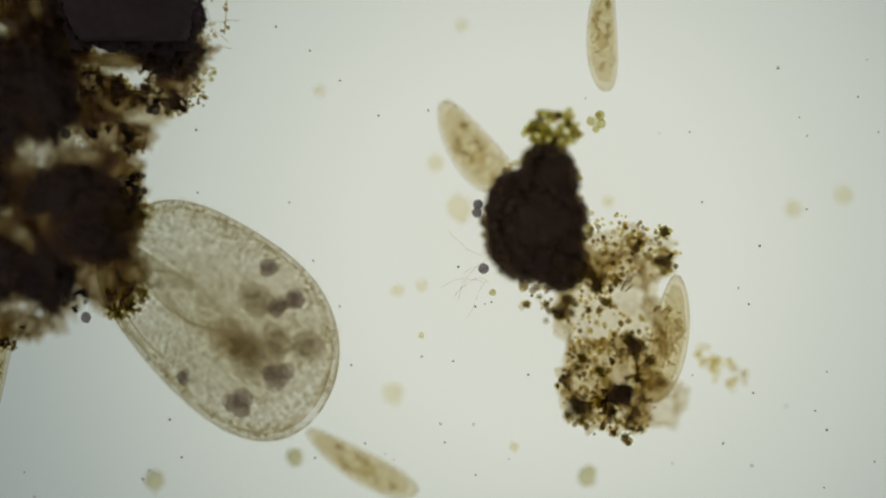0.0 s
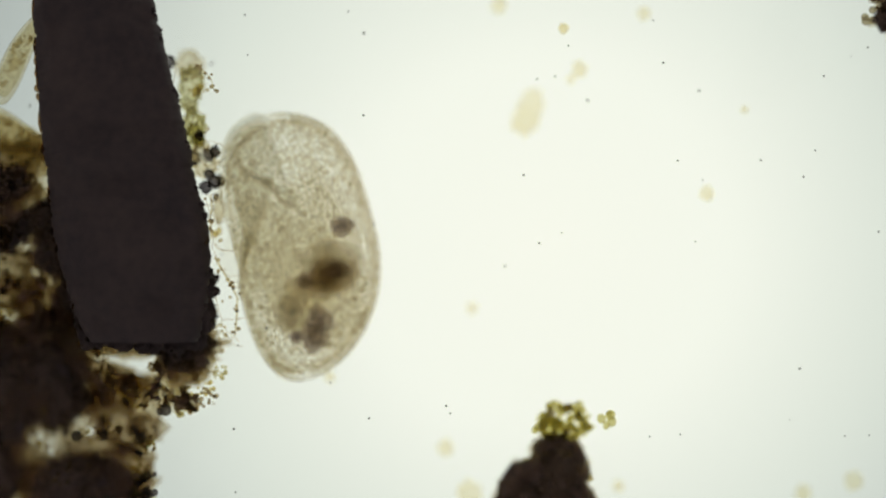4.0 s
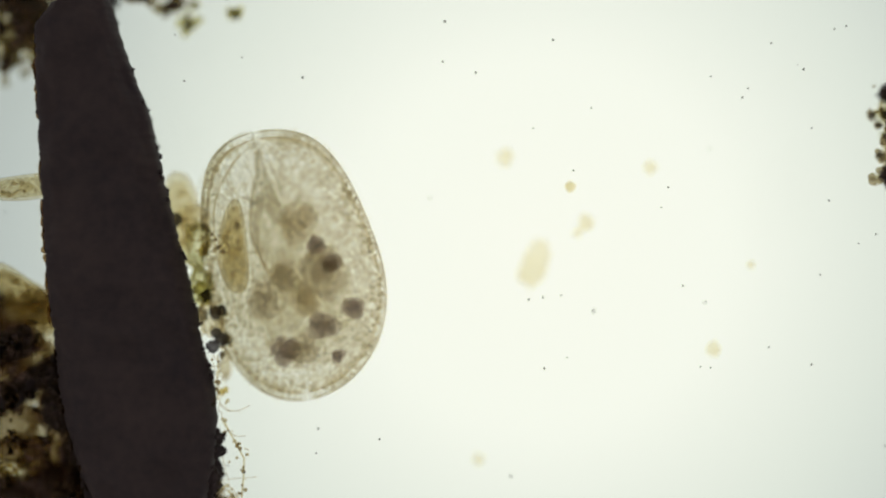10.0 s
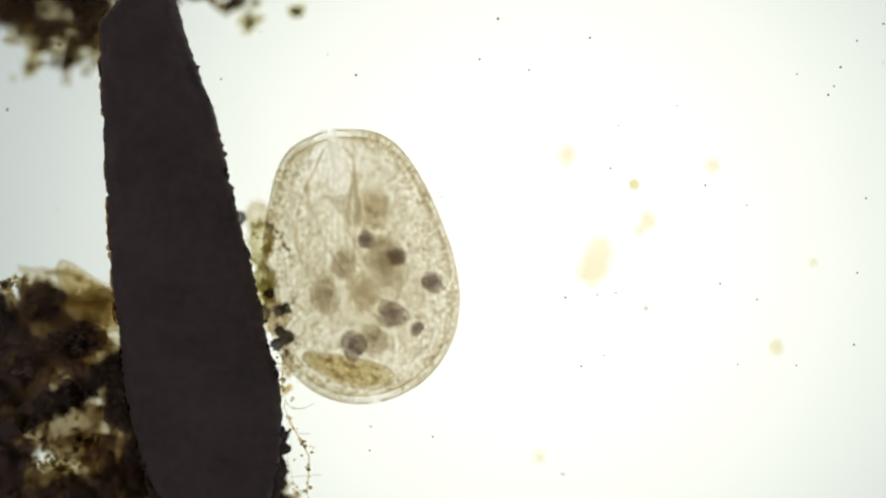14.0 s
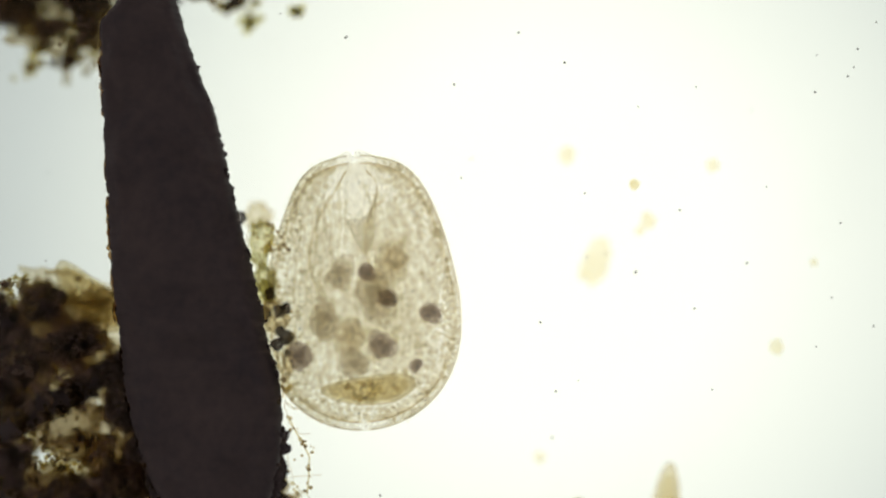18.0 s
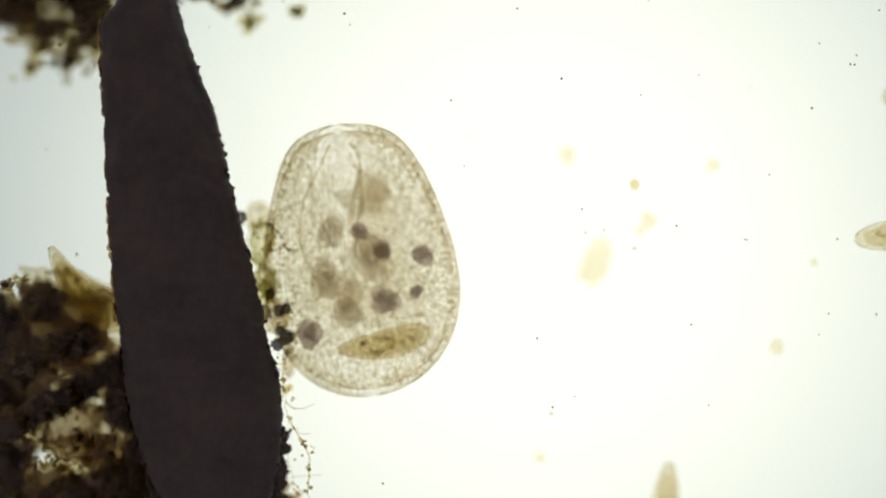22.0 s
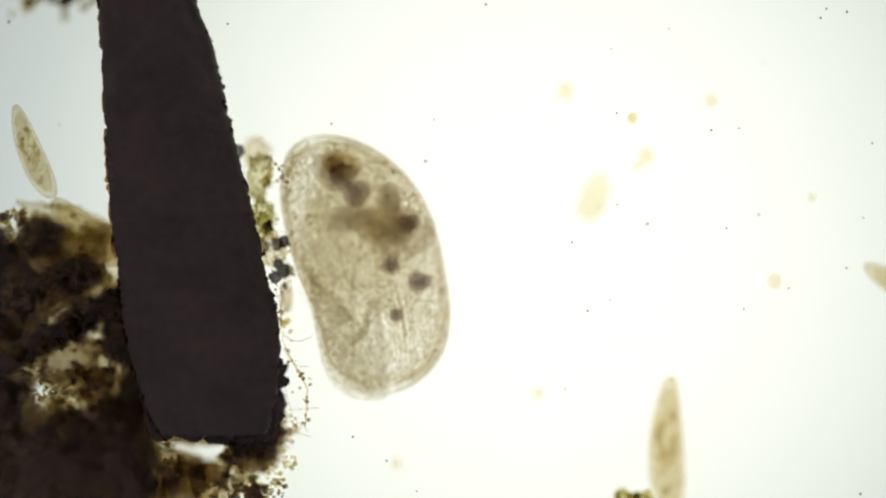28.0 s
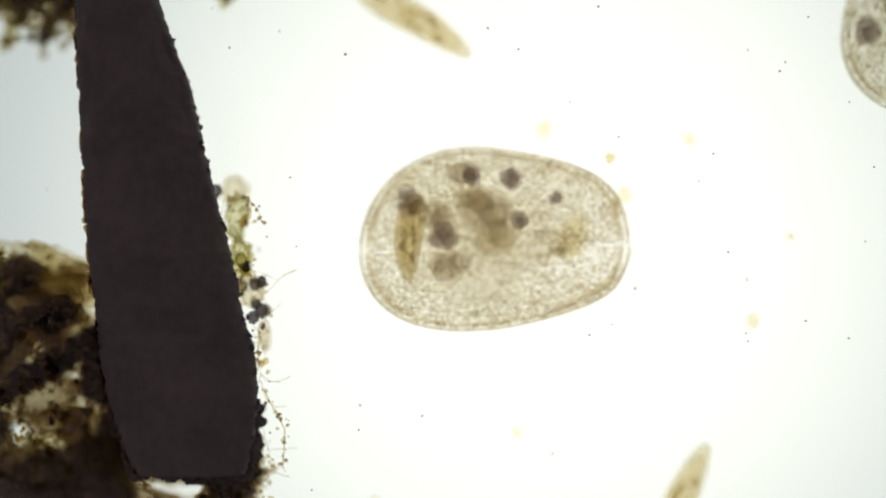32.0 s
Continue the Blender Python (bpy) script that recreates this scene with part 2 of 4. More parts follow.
def sac(u, w, depth=0.12, spread=0.29, start=-0.25):
    """The ciliate's skin: u runs from tail -1 to mouth end 1, w round it.
    Flat on its ventral side (-x), cut off in front, with a narrow cleft down from the mouth end."""
    egg = 1 - 0.12 * u - 0.05 * u * u if u < 0 else 1 - 0.24 * u - 0.28 * u ** 3
    cut = max(0.0, 1 - abs(u) ** (2.6 if u < 0 else 16)) ** 0.5
    blunt = max(0.0, 1 - abs(u) ** (2.2 if u < 0 else 4.2)) ** 0.5
    wide, thick = 0.222 * egg * cut, 0.168 * blunt * (1 - 0.05 * u)
    c, s = math.cos(w), math.sin(w)
    x = thick * c * (1.0 + 0.05 * c) + 0.004 - (0.055 if u < 0 else 0.012) * u * u - 0.004 * u
    mid = math.pi * (1.0 + 0.05 * math.sin(u * 5.0))
    gap = abs((w - mid + math.pi) % math.tau - math.pi)
    g = math.exp(-(gap / spread) ** 4) * ease(start, 0.6, u)
    lip = math.exp(-((gap - 0.42) / 0.22) ** 2) * ease(0.1, 0.8, u)
    return Vector((x + depth * g * blunt ** 0.5 - 0.010 * lip, HALF * u - 0.21 * g * ease(0.5, 1.0, u) + 0.012 * lip, wide * s * (1 - 0.09 * ease(0.0, 0.8, u) * (s < 0))))


def sac_mesh(scale=1.0, nu=48, nw=80, bumps=0.0, seed=0, freq=14, **cleft):
    bm = bmesh.new()
    rings = []
    for i in range(1, nu):
        u = -math.cos(math.pi * i / nu)
        ring = []
        for j in range(nw):
            p = sac(u, j * math.tau / nw, **cleft) * scale
            if bumps:
                p *= 1 + bumps * noise.noise(p * freq + Vector((seed, 0, 0)))
            ring.append(bm.verts.new(p))
        rings.append(ring)
    for r0, r1 in zip(rings, rings[1:]):
        for j in range(nw):
            bm.faces.new((r0[j], r0[(j + 1) % nw], r1[(j + 1) % nw], r1[j]))
    a, b = bm.verts.new(sac(-1, 0) * scale), bm.verts.new(sac(1, 0) * scale)
    for j in range(nw):
        bm.faces.new((rings[0][(j + 1) % nw], rings[0][j], a))
        bm.faces.new((rings[-1][j], rings[-1][(j + 1) % nw], b))
    return bm


def join_tubes(lines, radius, sides=3):
    """Thin lines, joined into one mesh."""
    co, fa = [], []
    for pts in lines:
        base = len(co)
        for i, p in enumerate(pts):
            d = (pts[min(i + 1, len(pts) - 1)] - pts[max(i - 1, 0)]).normalized()
            q = d.to_track_quat("Z", "Y")
            for k in range(sides):
                co.append(p + q @ Vector((math.cos(k * math.tau / sides), math.sin(k * math.tau / sides), 0)) * radius)
        for i in range(len(pts) - 1):
            for k in range(sides):
                fa.append((base + i * sides + k, base + i * sides + (k + 1) % sides, base + (i + 1) * sides + (k + 1) % sides, base + (i + 1) * sides + k))
    me = bpy.data.meshes.new("lines")
    me.from_pydata([tuple(c) for c in co], [], fa)
    me.update()
    return me


def line_part(name, me, material, parent, label="", kind="stuff"):
    me.materials.append(material)
    ob = new(name, me)
    ob.parent = parent
    return tagged(ob, label, kind=kind)


# Food vacuoles, carried round by the streaming plasm: sizes, kind (0 dark, 1 brown, 2 pale), height in the body,
# then seconds and place in the field.
VACUOLES = [
    ((0.026, 0.021, 0.024), 0, 0.05, [(0, 520, 530), (1, 490, 310), (2, 485, 430), (3, 562, 298), (4, 602, 400), (7, 650, 712), (9, 637, 580), (13, 766, 470), (17, 760, 543), (19, 764, 560), (21, 750, 468),
                                      (23, 742, 428), (24, 740, 436), (24.5, 740, 440), (27, 738, 485), (28, 742, 500), (29, 770, 275), (30, 885, 475), (31, 730, 300), (32, 905, 315)]),
    ((0.032, 0.044, 0.03), 1, 0.06, [(0, 455, 530), (1, 440, 275), (2, 430, 500), (3, 480, 440), (4, 510, 560), (7, 490, 685), (9, 480, 560), (13, 577, 500), (17, 577, 550), (19, 573, 580), (21, 573, 488),
                                     (23, 577, 498), (24, 602, 520), (24.5, 600, 530), (27, 580, 300), (28, 580, 298), (29, 580, 282), (30, 725, 500), (31, 680, 490), (32, 795, 470)]),
    ((0.062, 0.054, 0.04), 1, -0.01, [(0, 445, 632), (1, 435, 390), (2, 450, 520), (3, 510, 372), (4, 580, 470), (7, 595, 637), (9, 580, 512), (13, 682, 427), (17, 665, 510), (19, 660, 535), (21, 652, 455),
                                      (23, 650, 440), (24, 662, 490), (24.5, 660, 500), (27, 682, 366), (28, 710, 415), (29, 725, 315), (30, 820, 480), (31, 720, 365), (32, 865, 375)]),
    ((0.03, 0.036, 0.028), 1, 0.02, [(0, 490, 605), (1, 465, 362), (2, 480, 505), (3, 525, 395), (4, 568, 490), (7, 518, 635), (9, 510, 518), (13, 610, 450), (17, 602, 475), (19, 602, 492), (21, 592, 405),
                                     (23, 575, 422), (24, 640, 520), (24.5, 640, 530), (27, 688, 332), (28, 688, 352), (29, 690, 255), (30, 825, 412), (31, 658, 328), (32, 820, 305)]),
    ((0.020, 0.019, 0.02), 0, 0.04, [(0, 475, 475), (1, 445, 300), (2, 490, 468), (3, 500, 350), (4, 535, 500), (7, 572, 582), (9, 572, 462), (13, 650, 393), (17, 645, 470), (19, 652, 490), (21, 638, 410),
                                     (23, 625, 405), (24, 630, 462), (24.5, 633, 470), (27, 700, 400), (28, 690, 470), (29, 757, 357), (30, 845, 550), (31, 772, 375), (32, 920, 390)]),
    ((0.05, 0.044, 0.036), 2, -0.04, [(0, 395, 600), (1, 380, 420), (2, 420, 560), (3, 470, 400), (4, 540, 520), (7, 545, 560), (9, 535, 425), (13, 640, 330), (17, 690, 455), (19, 690, 460), (21, 665, 350),
                                      (23, 645, 330), (24, 690, 440), (24.5, 690, 440), (27, 680, 440), (28, 690, 395), (29, 740, 350), (30, 820, 525), (31, 700, 390), (32, 880, 420)]),
    ((0.029, 0.029, 0.027), 0, 0.02, [(0, 490, 665), (1, 500, 450), (2, 465, 600), (3, 470, 475), (4, 560, 570), (7, 597, 735), (9, 587, 610), (13, 700, 522), (17, 677, 605), (19, 680, 612), (21, 677, 530),
                                      (23, 688, 522), (24, 707, 530), (24.5, 710, 535), (27, 625, 315), (28, 628, 340), (29, 625, 292), (30, 735, 398), (31, 575, 400), (32, 725, 355)]),
    ((0.05, 0.032, 0.034), 1, -0.03, [(0, 540, 615), (1, 535, 410), (2, 470, 540), (3, 520, 372), (4, 590, 492), (7, 560, 768), (9, 545, 650), (13, 668, 575), (17, 625, 640), (19, 622, 645), (21, 607, 552),
                                      (23, 620, 548), (24, 652, 590), (24.5, 650, 605), (27, 595, 292), (28, 615, 385), (29, 610, 310), (30, 745, 440), (31, 630, 400), (32, 775, 385)]),
    ((0.029, 0.03, 0.027), 0, 0.03, [(0, 420, 715), (1, 435, 515), (2, 400, 615), (3, 462, 495), (4, 550, 603), (7, 520, 775), (9, 512, 650), (13, 645, 588), (17, 530, 615), (19, 532, 645), (21, 538, 580),
                                     (23, 555, 600), (24, 602, 650), (24.5, 602, 652), (27, 640, 322), (28, 600, 308), (29, 640, 320), (30, 705, 480), (31, 650, 400), (32, 785, 420)]),
    ((0.034, 0.042, 0.032), 2, -0.02, [(0, 425, 612), (1, 410, 410), (2, 440, 540), (3, 530, 400), (4, 570, 490), (7, 570, 672), (9, 552, 558), (13, 650, 480), (17, 615, 580), (19, 620, 605), (21, 612, 505),
                                       (23, 612, 520), (24, 622, 575), (24.5, 614, 585), (27, 655, 380), (28, 650, 400), (29, 700, 330), (30, 800, 450), (31, 690, 350), (32, 840, 350)]),
    ((0.015, 0.014, 0.014), 0, 0.06, [(0, 325, 668), (1, 345, 460), (2, 350, 560), (3, 430, 480), (4, 520, 600), (7, 620, 792), (9, 615, 668), (13, 740, 545), (17, 735, 640), (19, 738, 640), (21, 735, 520),
                                      (23, 735, 500), (24, 690, 370), (24.5, 688, 372), (27, 700, 470), (28, 700, 560), (29, 840, 330), (30, 925, 560), (31, 820, 310), (32, 985, 350)]),
    ((0.024, 0.02, 0.022), 0, 0.0, [(0, 488, 545), (1, 462, 305), (2, 488, 455), (3, 540, 360), (4, 592, 480), (7, 620, 640), (9, 600, 500), (13, 700, 415), (17, 690, 520), (19, 685, 530), (21, 675, 445),
                                    (23, 670, 430), (24, 665, 570), (24.5, 670, 580), (27, 670, 345), (28, 720, 395), (29, 710, 270), (30, 815, 395), (31, 670, 320), (32, 835, 310)]),
]


# Lobes of inner plasm: place, sizes, turn.
PLASM = [((0.055, -0.02, 0.06), (0.09, 0.165, 0.11), 10), ((0.035, -0.12, 0.0), (0.10, 0.13, 0.155), 0), ((0.075, 0.05, 0.095), (0.06, 0.16, 0.075), 12), ((0.085, 0.0, -0.03), (0.05, 0.18, 0.11), 8),
         ((-0.02, -0.16, 0.035), (0.09, 0.085, 0.12), 0), ((-0.06, -0.06, 0.08), (0.055, 0.13, 0.08), -6), ((0.0, -0.07, -0.115), (0.085, 0.14, 0.06), 0),
         ((-0.06, -0.03, -0.125), (0.05, 0.12, 0.05), 0), ((0.06, 0.12, -0.10), (0.05, 0.11, 0.05), 15), ((-0.085, 0.17, 0.10), (0.045, 0.09, 0.04), -15), ((-0.085, 0.17, -0.10), (0.045, 0.09, 0.04), -15), ((0.105, 0.10, 0.0), (0.03, 0.12, 0.12), 14), ((-0.09, -0.04, 0.0), (0.05, 0.10, 0.12), -6), ((-0.105, 0.07, 0.085), (0.03, 0.13, 0.05), -12), ((-0.105, 0.06, -0.09), (0.03, 0.13, 0.05), -12)]
PLASM += [((0.02 - 0.01 * k, -0.05 - 0.02 * (k % 2), -0.15 + 0.05 * k), (0.115, 0.19, 0.022), 6 * k) for k in range(7)]


# Edges of the mouth funnel, from the mouth end inwards.
FOLDS = [[(-0.02, 0.255, 0.02), (-0.01, 0.20, 0.035), (0.0, 0.14, 0.03), (0.02, 0.06, 0.005), (0.03, -0.02, -0.02), (0.035, -0.09, -0.015), (0.04, -0.145, 0.03), (0.045, -0.165, 0.09)],
         [(-0.07, 0.23, -0.06), (-0.06, 0.15, -0.065), (-0.04, 0.06, -0.05), (-0.01, -0.01, -0.03), (0.01, -0.06, 0.0)],
         [(0.03, 0.25, -0.07), (0.06, 0.18, -0.10), (0.07, 0.09, -0.11), (0.06, 0.0, -0.10), (0.05, -0.07, -0.06)]]


def make_large(name, label):
    e = thing(name, (0, 0, 0), label, "ciliate", "large ciliates")
    part("pellicle", sac_mesh(1.0, bumps=0.012), M_PELLICLE, e, "thin clear granular skin")
    part("cortex", sac_mesh(0.925, 40, 60, 0.02, 3, 16), M_CORTEX, e, "clear layer under the skin")
    for i, (p, size, turn) in enumerate(PLASM):
        part("endoplasm", blob(700 + i, size, 0.10, 2.6, 4, 0.4), M_PLASM, e, "grainy pale brown inner plasm").matrix_basis = pose(*p, 0, 0, turn)
    part("contractile_vacuole", blob(23, (0.05, 0.06, 0.055), 0.06, 3, 4), M_CLEAR, e, "clear round vacuole").location = (0.03, 0.17, 0.0)
    for curve in FOLDS:
        part("oral_fold", tube([Vector(p) for p in curve], [0.001] + [0.0042] * (len(curve) - 2) + [0.001], 8), M_FOLD, e, "thin curved fold of the mouth funnel")
    rnd = random.Random(4)
    rows = []
    for j in range(150):
        w = j * math.tau / 150 + rnd.uniform(-0.01, 0.01)
        a = (0.02, 0.12, 0.07, 0.12)[j % 4]
        rows.append([sac(-math.cos(math.pi * (a + (1 - 2 * a) * i / 30)), w) * 1.001 for i in range(31)])
    line_part("ciliary_coat", join_tubes(rows, 0.0015), M_RIDGE, e, "fine lengthwise rows of cilia")
    line_part("inner_coat", join_tubes([[p * 0.945 for p in r] for r in rows[::2]], 0.0014), M_CILIA, e, "inner contour under the skin")
    hairs = []
    for _ in range(2600):
        u, w = rnd.uniform(-0.96, 0.96), rnd.uniform(0, math.tau)
        p, q = sac(u, w), sac(u, w) * 1.026 + Vector((rnd.gauss(0, 0.002), rnd.gauss(0, 0.003), rnd.gauss(0, 0.002)))
        hairs.append([p, q])
    line_part("cilia_fringe", join_tubes(hairs, 0.0007), M_CILIA, e, "short fine cilia")
    combs = []
    for side in (-0.27, 0.27):
        for i in range(46):
            u = 0.0 + 0.93 * i / 46
            p = sac(u, math.pi * (1.0 + 0.05 * math.sin(u * 5.0)) + side)
            combs.append([p, p + Vector((-0.004, 0.012, -0.02 if side > 0 else 0.02))])
    line_part("oral_comb", join_tubes(combs, 0.0012), M_CILIA, e, "stiff comb of cilia along the mouth cleft")
    for side in (-0.33, 0.33):
        edge = [sac(-0.1 + 1.07 * i / 40, math.pi * (1.0 + 0.05 * math.sin((-0.1 + 1.07 * i / 40) * 5.0)) + side) for i in range(41)]
        part("lip_edge", tube(edge, [0.0006 + 0.0014 * min(1.0, i / 12) for i in range(41)], 7), M_SPOT, e, "fine brown edge of the mouth cleft")
    places, radii = [], []
    for _ in range(4200):
        u, w = rnd.uniform(-0.97, 0.97), rnd.uniform(0, math.tau)
        if u > 0.1 and abs(w - math.pi) < 0.3:
            continue
        places.append(sac(u, w) * rnd.uniform(0.93, 0.985))
        radii.append(rnd.uniform(0.0026, 0.0062))
    grains("granular_layer", places, radii, M_GRAIN, e, "clear cortical granules")
    places, radii = [], []
    for _ in range(330):
        u, w = -math.cos(math.pi * rnd.uniform(0.1, 0.75)), rnd.uniform(0, math.tau)
        places.append(sac(u, w) * rnd.uniform(0.3, 0.85))
        radii.append(rnd.uniform(0.003, 0.007))
    grains("plasm_granulation", places, radii, M_PREY, e, "small brown inclusions")
    for i, (size, k, z, rows) in enumerate(VACUOLES):
        o = part("food_vacuole", blob(31 + i, tuple(v * 0.82 for v in size), 0.2, 3.0, 4, 0.5), (M_VAC_DARK, M_VAC, M_PREY)[k], e, ("dark grey food vacuole", "brown food vacuole", "pale brown food vacuole")[k])
        for k2, (inner, grow) in enumerate([("rim", 1.0), ("lobe", 0.72), ("lobe", 0.66), ("lobe", 0.6), ("core", 0.5)]):
            c = part(inner, blob(31 + i + k2 * 3.1, tuple(v * grow for v in size), 0.24, 3.4, 4, 0.6), (M_VAC_DARK, M_VAC, M_PREY)[k], o)
            a = 2.1 * k2 + i * 1.3
            c.location = [v * d * (0.0, 0.5, 0.55, 0.6, 0.1)[k2] for v, d in zip(size, (math.cos(a), math.sin(a), math.sin(a * 1.7)))]
    return e


LARGE = make_large("large_ciliate", "large pale translucent egg-shaped ciliate with dark food vacuoles, swimming")
# Seconds, place in the field, turn of the long axis, roll about it.
LARGE_ROWS = [(0.0, 388, 563, 49, 54), (0.5, 386, 472, 20, 52), (1.0, 388, 355, 47, 46), (1.5, 402, 500, 36, 40), (2.0, 385, 477, 25, 34),
              (2.5, 430, 440, 6, 14), (3.0, 472, 314, 0, 4), (3.3, 480, 330, 2, 2), (3.4, 492, 364, 3, 0), (3.5, 504, 404, 6, 0), (3.6, 510, 475, 8, 0), (3.8, 512, 455, 9, 0), (4.0, 522, 433, 12, 0),
              (4.2, 526, 469, 12, 5), (4.5, 538, 537, 14, 15), (6.5, 538, 580, 15, 38), (7.0, 536, 607, 14, 40), (7.5, 533, 661, 14, 42), (8.0, 525, 561, 14, 44), (8.5, 521, 492, 14, 46), (9.0, 521, 491, 15, 47),
              (10.0, 508, 466, 13, 52), (10.5, 593, 456, 13, 57), (11.0, 672, 438, 13, 62), (12.0, 686, 413, 15, 70), (12.5, 653, 428, 14, 72),
              (13.0, 626, 439, 14, 74), (14.0, 628, 470, 10, 78), (16.5, 632, 508, 4, 83), (17.0, 633, 511, 4, 83), (18.0, 637, 518, 3, 84), (19.0, 640, 521, 3, 84),
              (20.0, 640, 500, 4, 82), (20.5, 634, 470, 6, 80), (21.0, 631, 459, 7, 78), (22.5, 630, 457, 9, 78), (23.0, 627, 448, 13, 76), (23.5, 636, 474, 18, 74),
              (24.0, 640, 482, 30, 74), (24.5, 646, 486, 31, 76), (26.5, 662, 494, 165, 180), (26.7, 656, 426, 176, 180), (27.0, 630, 416, 187, 180), (27.5, 620, 462, 190, 180), (28.0, 640, 465, 194, 184), (28.5, 662, 395, 226, 198),
              (29.0, 702, 380, 239, 212), (29.5, 732, 484, 236, 222), (30.0, 784, 553, 228, 230), (30.5, 728, 466, 262, 236), (31.0, 738, 424, 277, 238),
              (31.5, 794, 412, 274, 238), (32.0, 876, 424, 270, 238)]


def facing(t, x, y, turn, roll=0.0, z=0.0, pitch=0.0):
    return Matrix.Translation(seen(t, x, y, z - 0.05)) @ pose(0, 0, 0, 0, 0, turn) @ pose(0, 0, 0, pitch, 0, 0) @ pose(0, 0, 0, 0, roll, 0)


# How far the mouth end tips up or down, and how high the animal swims.
TIPS = [(0.0, 0, 0.0), (1.0, 6, -0.04), (2.0, 6, -0.06), (3.0, 0, -0.13), (4.5, 0, -0.11), (7.0, 10, -0.02), (9.0, 11, -0.02), (13.0, 9, 0.0), (14.5, 4, 0.0), (16.5, 0, 0.0), (19.5, 0, 0.0),
        (21.0, 10, -0.02), (22.5, 10, -0.02), (23.0, 10, 0.0), (23.5, -4, 0.0), (24.0, -24, -0.03), (24.5, -26, -0.03), (26.5, 0, -0.16), (27.5, 0, -0.16), (28.5, 0, -0.04), (29.5, 0, -0.05), (32.0, 0, -0.05)]


def large_pose(t):
    x, y, turn, roll = next(r[1:] for r in LARGE_ROWS if r[0] == t)
    ts = [r[0] for r in TIPS]
    tip, z = (float(np.interp(t, ts, [r[k] for r in TIPS])) for k in (1, 2))
    return facing(t, x, y, turn, roll, z, tip)


def large_rows():
    rows = [(r[0], large_pose(r[0])) for r in LARGE_ROWS]
    at = [r[0] for r in rows].index(24.5)
    a, b = rows[at][1], rows[at + 1][1]
    mid = []
    for k in (0.25, 0.5, 0.75):
        q = a.to_quaternion().slerp(b.to_quaternion(), k)
        mid.append((24.5 + 2 * k, Matrix.Translation(a.translation.lerp(b.translation, k)) @ q.to_matrix().to_4x4()))
    return rows[:at + 1] + mid + rows[at + 1:]


def in_large(t, x, y, z):
    """A place in the field at t seconds, in the large ciliate's own space, z above its middle."""
    m = large_pose(t)
    return m.inverted() @ seen(t, x, y, m.translation.z + z)


FOOD = [(o, [(t, Matrix.Translation(in_large(t, x, y, v[2]))) for t, x, y in v[3]])
        for o, v in zip([c for c in LARGE.children if c.name.startswith("food_vacuole")], VACUOLES)]
for o, r in FOOD:
    o.location = r[9][1].translation
OTHER = copy_thing(LARGE, pose(2, 0, 0))
tagged(OTHER, "second large brownish translucent ciliate with dark vacuoles, swimming alone")

# ---- small ciliates ----
def slipper(u, w):
    """A small ciliate's skin: blunt behind, narrower in front, slightly bent."""
    cut = max(0.0, 1 - abs(u) ** 2.2) ** 0.5
    r = 0.0335 * cut * (1 - 0.22 * u)
    return Vector((r * math.cos(w) + 0.010 * u * u, 0.135 * u, r * 0.92 * math.sin(w)))


def slipper_mesh(scale=(1, 1, 1), nu=26, nw=24, bumps=0.0):
    bm = bmesh.new()
    rings = []
    for i in range(1, nu):
        u = -math.cos(math.pi * i / nu)
        ring = []
        for j in range(nw):
            p = slipper(u, j * math.tau / nw)
            p = Vector((p.x * scale[0], p.y * scale[1], p.z * scale[2])) * (1 + bumps * noise.noise(p * 60))
            ring.append(bm.verts.new(p))
        rings.append(ring)
    for r0, r1 in zip(rings, rings[1:]):
        for j in range(nw):
            bm.faces.new((r0[j], r0[(j + 1) % nw], r1[(j + 1) % nw], r1[j]))
    bm.faces.new(rings[0][::-1])
    bm.faces.new(rings[-1])
    return bm


def make_swimmer():
    e = thing("small_ciliate", (0, 0, 0), "small slender yellowish translucent ciliate, swimming", "ciliate", "small ciliates")
    part("pellicle", slipper_mesh(bumps=0.02), M_SWIM, e)
    part("endoplasm", slipper_mesh((0.78, 0.84, 0.78), bumps=0.10), M_SWIM_IN, e)
    rnd = random.Random(9)
    rows = [[slipper(-math.cos(math.pi * (0.05 + 0.9 * i / 18)), j * math.tau / 26) * 1.003 for i in range(19)] for j in range(26)]
    line_part("ciliary_coat", join_tubes(rows, 0.0012), M_RIDGE, e, "fine lengthwise rows of cilia")
    for i in range(9):
        u = rnd.uniform(-0.75, 0.6)
        p = slipper(u, rnd.uniform(0, math.tau)) * 1.0
        o = part("food_vacuole", blob(90 + i, (rnd.uniform(0.005, 0.009),) * 3, 0.12, 3, 2), M_SPOT, e)
        o.location = (p.x * 0.45, p.y, p.z * 0.45)
    part("contractile_vacuole", blob(80, (0.009, 0.010, 0.009), 0.05, 3, 2), M_CLEAR, e).location = (0.006, 0.075, 0.006)
    part("nucleus", blob(81, (0.013, 0.022, 0.012), 0.08, 3, 2), M_SWIM_IN, e).location = (0.0, -0.02, 0.0)
    part("oral_groove", tube([(-0.024, 0.03, 0.014), (-0.014, 0.01, 0.020), (-0.004, -0.012, 0.018)], [0.002, 0.0045, 0.001]), M_SPOT, e)
    places = [slipper(rnd.uniform(-0.85, 0.85), rnd.uniform(0, math.tau)) * rnd.uniform(0.4, 0.9) for _ in range(160)]
    grains("granulation", places, [rnd.uniform(0.0012, 0.003) for _ in places], M_SPOT, e)
    return e


SWIM = make_swimmer()
V, S = 0, 1

